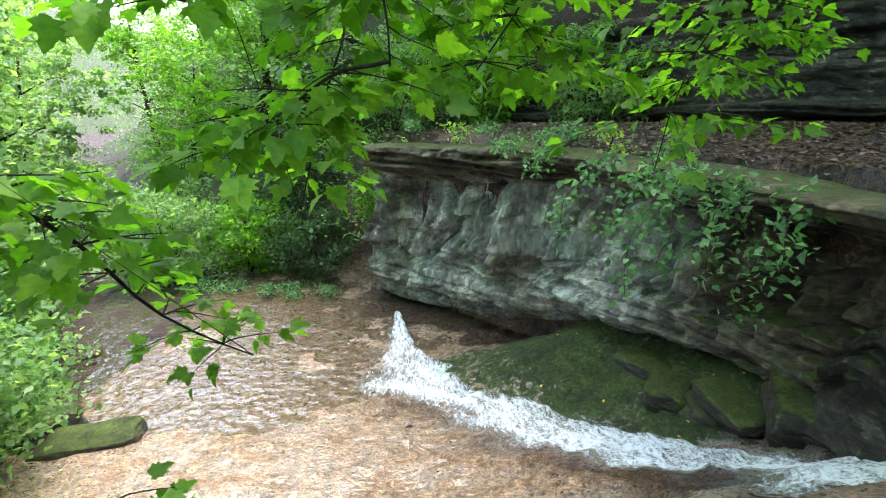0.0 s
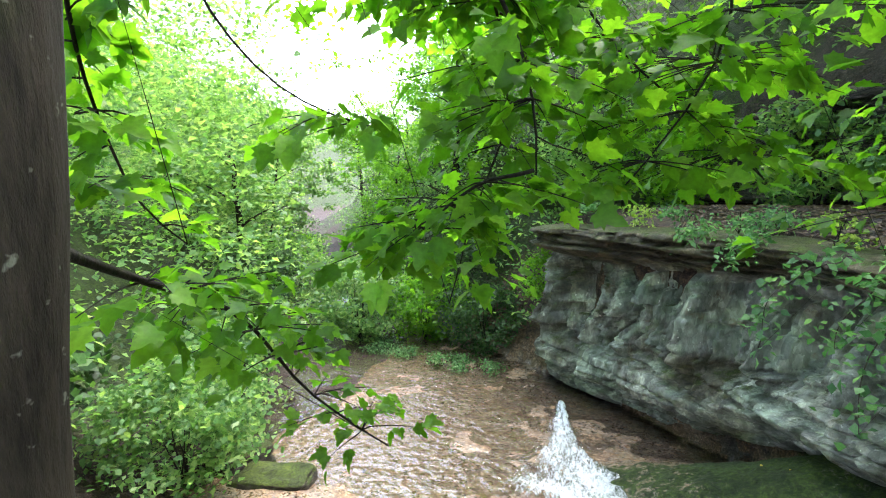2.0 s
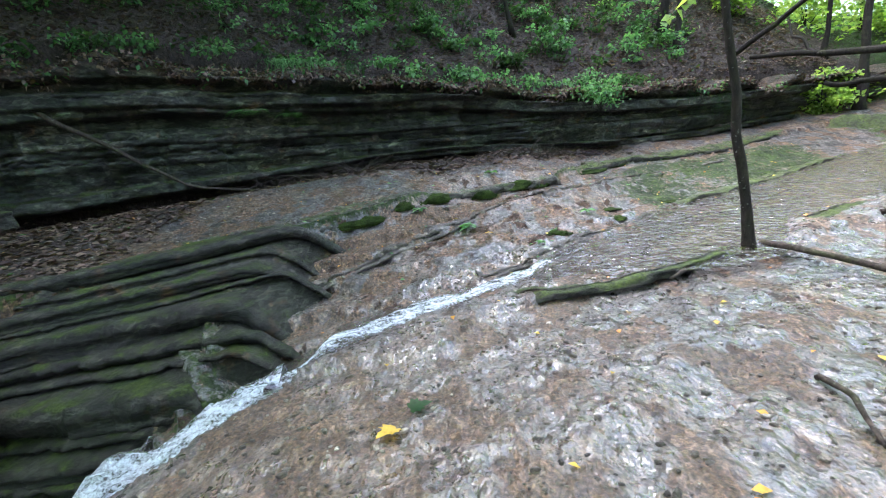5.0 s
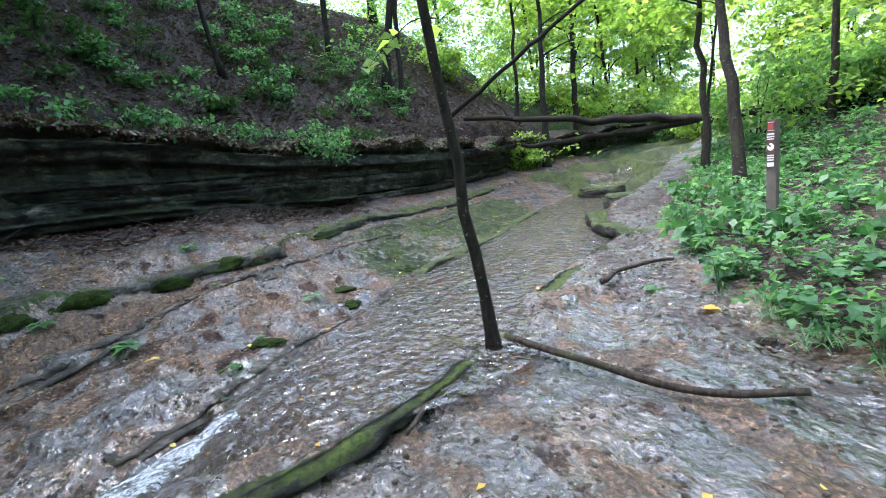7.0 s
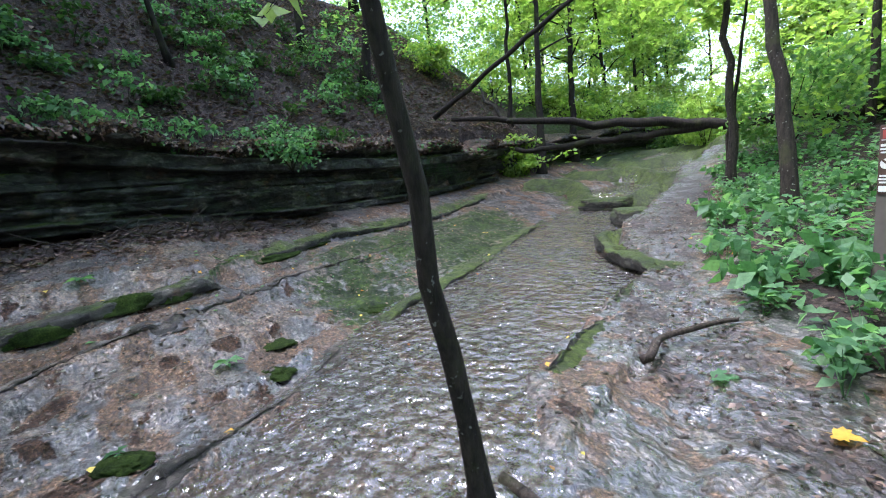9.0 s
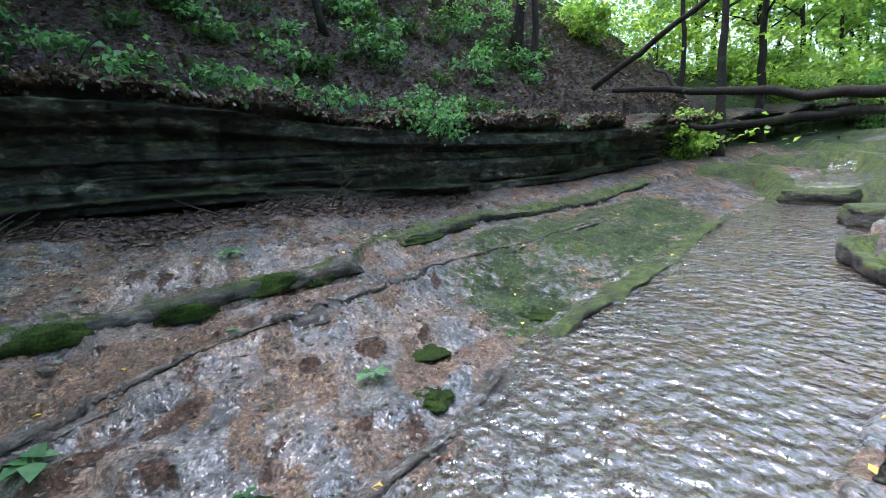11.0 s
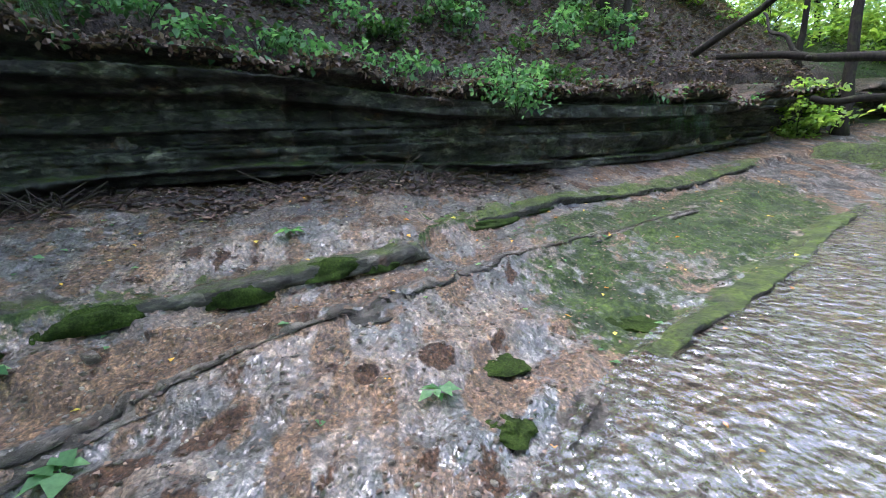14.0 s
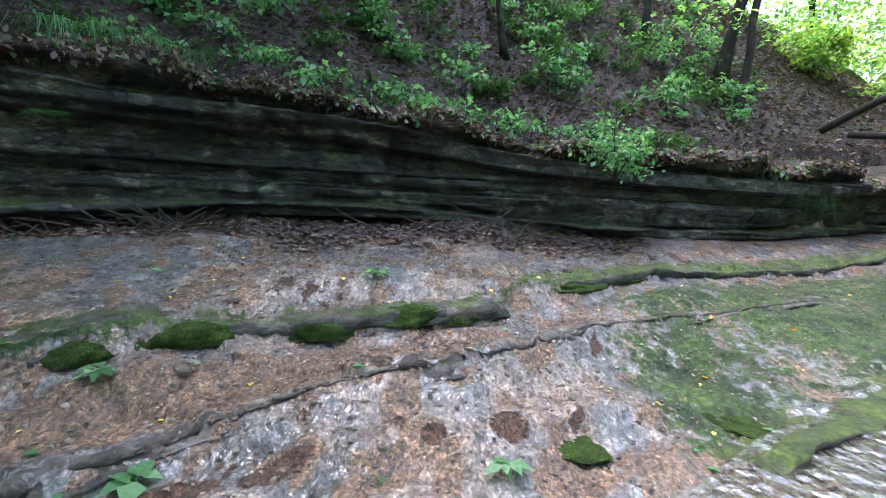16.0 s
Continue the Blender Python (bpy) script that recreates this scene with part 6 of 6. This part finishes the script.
def leafy_branch(path, r0, twigs, per, size, seed, reach=0.45, start=0.15, droop=0.25, jitter=0.03, single=60):
    """A branch with side twigs, each carrying its own leaves."""
    rng = np.random.default_rng(seed)
    q = bend(path, 16, jitter, seed) - np.array(TRUNK_AT)
    pieces = [tube(q, np.linspace(r0, 0.004, 16), 7, 0.1, seed)]
    spots = []
    for i in range(twigs):
        k = int(lerp(16 * start, 15, rng.uniform()))
        a = rng.uniform(0, 2 * np.pi)
        ln = reach * rng.uniform(0.4, 1.1)
        e = q[k] + np.array([math.cos(a) * ln, math.sin(a) * ln, -droop * ln * rng.uniform(0.1, 1.6)])
        tw = bend([q[k], lerp(q[k], e, 0.5) + (0, 0, 0.05 * ln), e], 6, 0.02, seed + i)
        pieces.append(tube(tw, np.linspace(0.0045, 0.0018, 6), 4))
        for j in range(per + 2):
            t = rng.uniform(0.35, 1.0)
            p = tw[min(5, int(t * 5.99))] + rng.normal(size=3) * 0.02
            spots.append((p, a + rng.normal() * 0.9))
    pv, pf = joined(pieces)
    br = part("branch", npmesh("branch", pv, pf, DARKBARK), maple)
    poses = []
    for p, a in spots:
        s = 0.84 * size * rng.uniform(0.6, 1.25)
        turn = Euler((radians(rng.normal(-30, 22)), radians(rng.normal(0, 24)), a - math.pi / 2))
        off = turn.to_matrix() @ Vector((0, 0.5 * s, 0))
        poses.append((int(rng.integers(5)), Matrix.LocRotScale(Vector(p) + off, turn, (s, s, s))))
    for k, m in poses[:single]:
        lf = new("leaf", LEAVES[k])
        lf.parent = br
        lf.matrix_basis = m
    if poses[single:]:
        pv, pf = joined([(LEAFCO[k] @ np.array(m.to_3x3()).T + np.array(m.translation), LEAFTRI) for k, m in poses[single:]])
        fol = part("foliage", npmesh("foliage", pv, pf, MAPLE, False), br)
        fol["kind"] = "stuff"
    return br


leafy_branch([(-1.45, 1.0, 3.2), (-0.8, 1.8, 2.5), (-0.48, 2.16, 1.9), (-0.43, 2.07, 1.61), (-0.38, 2.02, 1.42), (-0.37, 2.02, 1.25)], 0.026, 34, 4, 0.15, 911, 0.55, 0.35)
leafy_branch([(-0.38, 1.98, 1.27), (-0.58, 1.96, 1.23), (-0.74, 1.98, 1.12), (-0.97, 1.97, 0.92), (-1.06, 2.0, 0.84)], 0.010, 30, 4, 0.14, 912, 0.42)
leafy_branch([(-1.3, 1.2, 4.2), (0.3, 2.4, 2.7), (0.59, 2.73, 2.03), (0.36, 2.61, 1.64), (0.11, 2.62, 1.31), (-0.05, 2.66, 1.09)], 0.020, 50, 4, 0.16, 913, 0.62, 0.35)
leafy_branch([(-1.3, 1.1, 3.6), (-0.7, 2.2, 2.5), (-0.6, 2.67, 1.88), (-0.65, 2.63, 1.38), (-0.86, 2.6, 0.93), (-0.99, 2.56, 0.45)], 0.014, 52, 4, 0.15, 914, 0.5, 0.3)
leafy_branch([(-0.95, 0.28, 1.2), (-1.3, 0.62, 1.08), (-1.56, 1.0, 0.88), (-1.58, 1.39, 0.72), (-1.54, 1.58, 0.5), (-1.56, 1.74, 0.21), (-1.41, 1.92, -0.01), (-1.19, 2.01, -0.23)], 0.018, 44, 4, 0.115, 915, 0.36, 0.3, 0.0)
leafy_branch([(-1.5, 0.9, 2.6), (-1.94, 1.71, 2.09), (-1.77, 1.83, 1.8), (-1.55, 1.97, 1.61), (-1.2, 2.1, 1.5)], 0.010, 10, 3, 0.15, 916, 0.35, 0.8, single=0)
leafy_branch([(-1.2, 1.2, 5.0), (1.2, 2.6, 3.6), (2.48, 3.49, 2.43), (2.04, 3.48, 1.68), (1.74, 3.55, 1.21), (1.71, 3.47, 0.57)], 0.022, 90, 5, 0.14, 917, 0.85, 0.35, single=0)
leafy_branch([(-1.2, 1.2, 5.2), (0.9, 1.8, 3.4), (1.55, 1.86, 2.51), (1.7, 1.8, 2.33), (1.99, 1.87, 2.1)], 0.03, 44, 4, 0.17, 918, 0.6, 0.45, single=0)
leafy_branch([(-1.2, 1.2, 5.4), (1.9, 2.4, 4.2), (3.36, 2.95, 3.28), (3.02, 3.4, 2.45), (2.54, 4.17, 1.44), (2.19, 4.68, 0.95)], 0.022, 110, 6, 0.13, 919, 0.75, 0.45, single=0)
leafy_branch([(-1.0, 0.45, 2.1), (-1.56, 0.85, 2.0), (-1.95, 1.15, 1.6), (-2.05, 1.4, 1.1), (-1.95, 1.55, 0.95)], 0.012, 30, 4, 0.14, 920, 0.26, 0.3, single=0)
leafy_branch([(-1.5, 0.9, 2.9), (-1.2, 2.6, 2.4), (-0.2, 3.3, 2.1), (0.9, 3.6, 1.9)], 0.016, 70, 5, 0.15, 921, 0.7, 0.3, single=0)
leafy_branch([(-1.2, 1.2, 4.6), (0.6, 3.0, 3.0), (1.6, 3.9, 2.6), (2.9, 4.2, 2.6)], 0.016, 80, 5, 0.15, 922, 0.8, 0.35, single=0)
leafy_branch([(-1.4, 1.1, 3.4), (-0.6, 2.6, 2.6), (0.3, 3.2, 1.7), (0.9, 3.4, 1.2)], 0.014, 60, 5, 0.145, 924, 0.6, 0.4, single=0)
leafy_branch([(-0.98, 0.2, 0.3), (-1.3, 0.7, 0.1), (-1.4, 1.1, -0.3), (-1.0, 1.28, -0.5)], 0.008, 5, 3, 0.12, 923, 0.2, 0.6, single=0)
rngm = np.random.default_rng(930)
v, f = leaf_quads(np.concatenate([clumps(rngm, (-2.0, -0.5, 7.0), (2.6, 2.4, 1.3), 3500, 0.4), clumps(rngm, (0.0, -3.0, 8.0), (3, 2.5, 1.5), 3000, 0.4)]), 0.15, rngm, 0.6)
part("crown", npmesh("crown", v, f, MAPLE, False), maple)


# ---- vines on the cliff rim ----
def vine(pts, n, size, seed, mat, label, spread=0.11):
    rng = np.random.default_rng(seed)
    base = np.array(pts[0], float)
    q = bend(pts, 18, 0.08, seed) - base
    thing = tagged(empty("vine", base), label, "vine", "vines on the cliff rim")
    v, f = tube(q, np.linspace(0.012, 0.004, 18), 5)
    part("stem", npmesh("stem", v, f, DEADWOOD), thing)
    c = q[rng.integers(0, 18, n)] + rng.normal(size=(n, 3)) * spread
    v, f = leaf_quads(c, size, rng, 0.45, 0.8)
    part("foliage", npmesh("foliage", v, f, mat, False), thing)


for i, (x, y, z, dx, dy, dz) in enumerate(((3.3, 5.6, 0.15, -0.6, -0.7, -1.0), (3.0, 6.0, 0.15, -0.7, -0.5, -0.7), (3.6, 5.0, 0.1, -0.6, -0.5, -0.9), (3.9, 4.6, 0.1, -0.5, -0.6, -0.7), (2.7, 6.6, 0.2, -0.9, -0.6, -1.0), (3.2, 5.2, 0.2, -1.0, -0.4, -1.3), (3.4, 5.3, 0.15, 0.2, -0.7, -1.5), (2.2, 8.3, 0.25, -0.4, -0.5, -0.3), (1.6, 8.9, 0.3, -0.3, -0.5, -0.2))):
    vine([(x + 0.2, y + 0.2, z), (x + dx * 0.5, y + dy * 0.5, z - 0.02), (x + dx, y + dy, z + dz * 0.5), (x + dx * 1.05, y + dy * 1.05, z + dz)], 160, 0.11, 940 + i, HERBLEAF, "trailing vine with bright green leaves over the cliff rim")
for i, (x, y) in enumerate(((2.6, 8.9), (2.1, 9.3), (3.0, 7.9), (1.3, 10.2), (3.5, 7.0), (0.5, 11.0), (2.9, 9.8), (-0.6, 12.0))):
    shrub("rim_plant", (x + 0.25, y + 0.25, 0.22 - 0.02 * i), (0.3, 0.3, 0.22), 160, 0.09, (HERBLEAF, YELLOWLEAF)[i % 3 == 2], "small leafy plant on the mossy cliff rim", 960 + i, 3, "plant", 0.6, "plants on the cliff rim")


# ---- plants of the right bank ----
protos = []
for k in range(5):
    rngp = np.random.default_rng(980 + k)
    p = tagged(empty("bank_plant", (0, 0, -50)), ("low broad-leaved green herb in leaf litter", "tall leafy green herb on the bank", "spreading green seedling on the bank", "clump of fresh green herbs in leaf litter", "long-bladed green grass clump on the bank")[k], "plant", "herbs on the stream bank")
    h = (0.16, 0.38, 0.22, 0.28, 0.3)[k]
    for s in range(3 + k % 2):
        e = (rngp.normal() * 0.1, rngp.normal() * 0.1, h * rngp.uniform(0.7, 1.2))
        v, f = tube(bend([(0, 0, -0.02), np.array(e) * 0.5 + (0, 0, 0.04), e], 5, 0.01, s), np.linspace(0.004, 0.002, 5), 4)
        part("stem", npmesh("stem", v, f, HERBLEAF), p)
    c = rngp.normal(size=((26, 40, 34, 46, 30)[k], 3)) * (0.12, 0.12, 0.25 * h) + (0, 0, h * 0.8)
    v, f = leaf_quads(c, (0.11, 0.10, 0.13, 0.09, 0.2)[k], rngp, (0.75, 0.6, 0.75, 0.6, 0.1)[k], 0.3)
    part("foliage", npmesh("foliage", v, f, HERBLEAF, False), p)
    protos.append(p)
rngb = np.random.default_rng(991)
count = 0
while count < 230:
    y = rngb.uniform(-15, -5.2)
    x = float(bank_x(y)) - 0.15 - abs(rngb.normal()) * 2.2
    if x < -1.5 or math.hypot(x - 4.9, y + 8.05) < 0.2:
        continue
    s = rngb.uniform(0.45, 1.1)
    m = pose(x, y, height(x, y) - 0.01, 0, 0, rngb.uniform(0, 360))
    ob = copy_thing(protos[int(rngb.integers(5))], m)
    ob.scale = (s, s, s)
    count += 1
for k, p in enumerate(protos):
    x, y = 3.0 - 0.5 * k, -6.6 - 0.4 * k
    p.location = (x, y, height(x, y) - 0.01)
c = []
while len(c) < 9000:
    y = rngb.uniform(-34, -6)
    x = float(bank_x(y)) - 0.4 - abs(rngb.normal()) * 5
    c.append((x, y))
c = np.array(c)
cz = land(c[:, 0], c[:, 1])[0] + rngb.uniform(0.05, 0.3, len(c))
v, f = leaf_quads(np.stack([c[:, 0], c[:, 1], cz], 1), 0.12, rngb, 0.7)
tagged(new("undergrowth", npmesh("undergrowth", v, f, HERBLEAF, False)), "low green undergrowth carpeting the bank", "undergrowth", kind="stuff")
c = np.stack([rngb.uniform(10, 30, 9000), rngb.uniform(-30, 14, 9000)], 1)
c = c[c[:, 0] > wall_x(c[:, 1]) + 0.5]
cz = land(c[:, 0], c[:, 1])[0] + rngb.uniform(0.03, 0.25, len(c))
v, f = leaf_quads(np.stack([c[:, 0], c[:, 1], cz], 1), 0.11, rngb, 0.7)
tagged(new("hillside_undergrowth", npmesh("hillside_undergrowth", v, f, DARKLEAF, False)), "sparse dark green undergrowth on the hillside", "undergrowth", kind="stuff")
for i, (x, y) in enumerate(((3.7, -5.9), (3.2, -5.7), (4.2, -6.4), (2.7, -5.6), (4.0, -6.2))):
    grass_tuft("grass_tuft", (x, y, height(x, y)), 70, 0.4, 995 + i, HERBLEAF, "green grass tuft at the edge of the bank", 0.6)

# ---- fallen leaves, stones ----
rngl = np.random.default_rng(1001)


def litter(n, x0, x1, y0, y1, keep, size, mat, name, label):
    p = np.stack([rngl.uniform(x0, x1, n), rngl.uniform(y0, y1, n)], 1)
    z, moss, lit, wet, tan = land(p[:, 0], p[:, 1])
    ok = keep(p, lit)
    p, z = p[ok], z[ok]
    v, f = leaf_quads(np.stack([p[:, 0], p[:, 1], z + 0.012], 1), size, rngl, 0.8)
    tagged(new(name, npmesh(name, v, f, mat, False)), label, "leaves", kind="stuff")


litter(12000, -1, 9, -14, -5, lambda p, l: (l > 0.25) & (p[:, 0] < shore_bank_side(p[:, 1])), 0.05, DEADLEAF, "bank_leaf_litter", "brown fallen leaves on the bank and path")
litter(120000, 2, 22, -16, 14, lambda p, l: (l > 0.4) & (p[:, 0] > ledge_x(p[:, 1])), 0.11, DEADLEAF, "hillside_leaf_litter", "dead brown leaves covering the hillside and the ledge")
litter(17000, 2, 14, -12, 6, lambda p, l: (p[:, 0] > shore_wall_side(p[:, 1])) & (l < 0.5), 0.04, DEADLEAF, "shelf_leaf_litter", "scattered dead leaves on the wet rock shelf")
litter(420, 1, 14, -12, 8, lambda p, l: l < 0.6, 0.06, ORANGELEAF, "yellow_leaf_litter", "scattered yellow and orange fallen leaves")
litter(260, 3, 13, -10, 5, lambda p, l: (p[:, 0] > shore_wall_side(p[:, 1])) & (l < 0.6), 0.08, HERBLEAF, "green_leaf_litter", "scattered green fallen leaves on wet rock")

STONE = rock_material("shelf_stone", (0.05, 0.046, 0.04), (0.24, 0.22, 0.19), (0.07, 0.07, 0.06), -0.4, 0.35, loose=True)
n = 34000
p = np.stack([rngl.uniform(-0.5, 14, n), rngl.uniform(-11, 4, n)], 1)
z, moss, lit, wet, tan = land(p[:, 0], p[:, 1])
ok = (moss < 0.3) & (lit < 0.8) & ((p[:, 0] > shore_wall_side(p[:, 1])) | (p[:, 0] < shore_bank_side(p[:, 1]) - 0.05)) & (p[:, 0] < wall_x(p[:, 1]) - 0.3)
p, z = p[ok], z[ok]
n = len(p)
a = rngl.uniform(0, 2 * np.pi, n)
s = 0.008 + 0.024 * rngl.uniform(0, 1, n) ** 3.5
unit = np.array([(1, 0.1), (0.45, 0.6), (-0.5, 0.55), (-0.9, -0.1), (-0.3, -0.6), (0.6, -0.55)])
vs = []
for lay, (k, h) in enumerate(((1.0, -0.3), (0.95, 0.28), (0.6, 0.42))):
    for ux, uy in unit:
        j = rngl.uniform(0.75, 1.25, n)
        X = p[:, 0] + s * k * j * (ux * np.cos(a) - uy * np.sin(a))
        Y = p[:, 1] + s * k * j * (ux * np.sin(a) + uy * np.cos(a))
        vs.append(np.stack([X, Y, z + s * h], 1))
V = np.stack(vs, 1)
fs = [(i + 6 * l, (i + 1) % 6 + 6 * l, (i + 1) % 6 + 6 * l + 6, i + 6 * l + 6) for l in (0, 1) for i in range(6)] + [(12, 13, 14, 15), (12, 15, 16, 17)]
F = (np.array(fs)[None] + (np.arange(n) * 18)[:, None, None]).reshape(-1, 4)
tagged(new("rock_chips", npmesh("rock_chips", V.reshape(-1, 3), F, STONE, False)), "flat grey and tan rock chips strewn over the bedrock", "stones", kind="stuff")
for i, (x, y, sz, label) in enumerate(((13.3, -6.78, 0.16, "pale flat stone near the wall's foot"), (12.2, -5.1, 0.13, "small pinkish stone on wet moss"), (12.2, -5.75, 0.12, "small pinkish stone on wet moss"), (9.1, -1.45, 0.14, "small tan stone on wet rock"), (4.0, -5.75, 0.2, "grey pebble at the edge of the bank"))):
    boulder("stone", (x, y, height(x, y) + 0.02), (sz, sz * 0.7, sz * 0.5), 1010 + i, STONE, label, i * 1.3, "stone")


def flat_leaf(name, x, y, size, mat, label, turn, cat="leaf"):
    ob = new(name, LEAVES[0].copy())
    ob.data.materials[0] = mat
    ob.matrix_basis = Matrix.Translation((x, y, height(x, y) + 0.03)) @ pose(0, 0, 0, 8, 5, turn) @ Matrix.Scale(size, 4)
    return tagged(ob, label, cat)


flat_leaf("fallen_leaf", 3.26, -0.70, 0.14, ORANGELEAF, "orange-yellow fallen leaf on wet rock", 40)
flat_leaf("fallen_leaf", 3.45, -0.78, 0.14, DARKLEAF, "dark green fallen leaf on wet rock", 200)
flat_leaf("fallen_leaf", 4.62, -6.06, 0.14, ORANGELEAF, "orange fallen leaf among bank plants", 100)
flat_leaf("fallen_leaf", 7.44, -1.99, 0.12, ORANGELEAF, "bright orange fallen leaf on brown rock", 10)
flat_leaf("fallen_leaf", 5.35, -6.3, 0.18, HERBLEAF, "pale green fallen leaf on mud", 120)
for i, (x, y, s) in enumerate(((8.1, -1.75, 0.16), (8.35, -3.72, 0.11), (8.9, -1.0, 0.12), (10.9, -2.6, 0.13), (6.9, -2.6, 0.09), (7.4, -2.9, 0.08))):
    rngs = np.random.default_rng(1030 + i)
    th = tagged(empty("seedling", (x, y, height(x, y))), "small green seedling growing from wet rock", "plant", "seedlings on the shelf")
    c = rngs.normal(size=(9, 3)) * (0.02, 0.02, 0.005) + (0, 0, 0.05)
    v, f = leaf_quads(c, s, rngs, 0.8)
    part("foliage", npmesh("foliage", v, f, HERBLEAF, False), th)
    v, f = tube([(0, 0, -0.01), (0, 0, 0.03), (0, 0, 0.06)], 0.004, 5)
    part("stem", npmesh("stem", v, f, HERBLEAF), th)
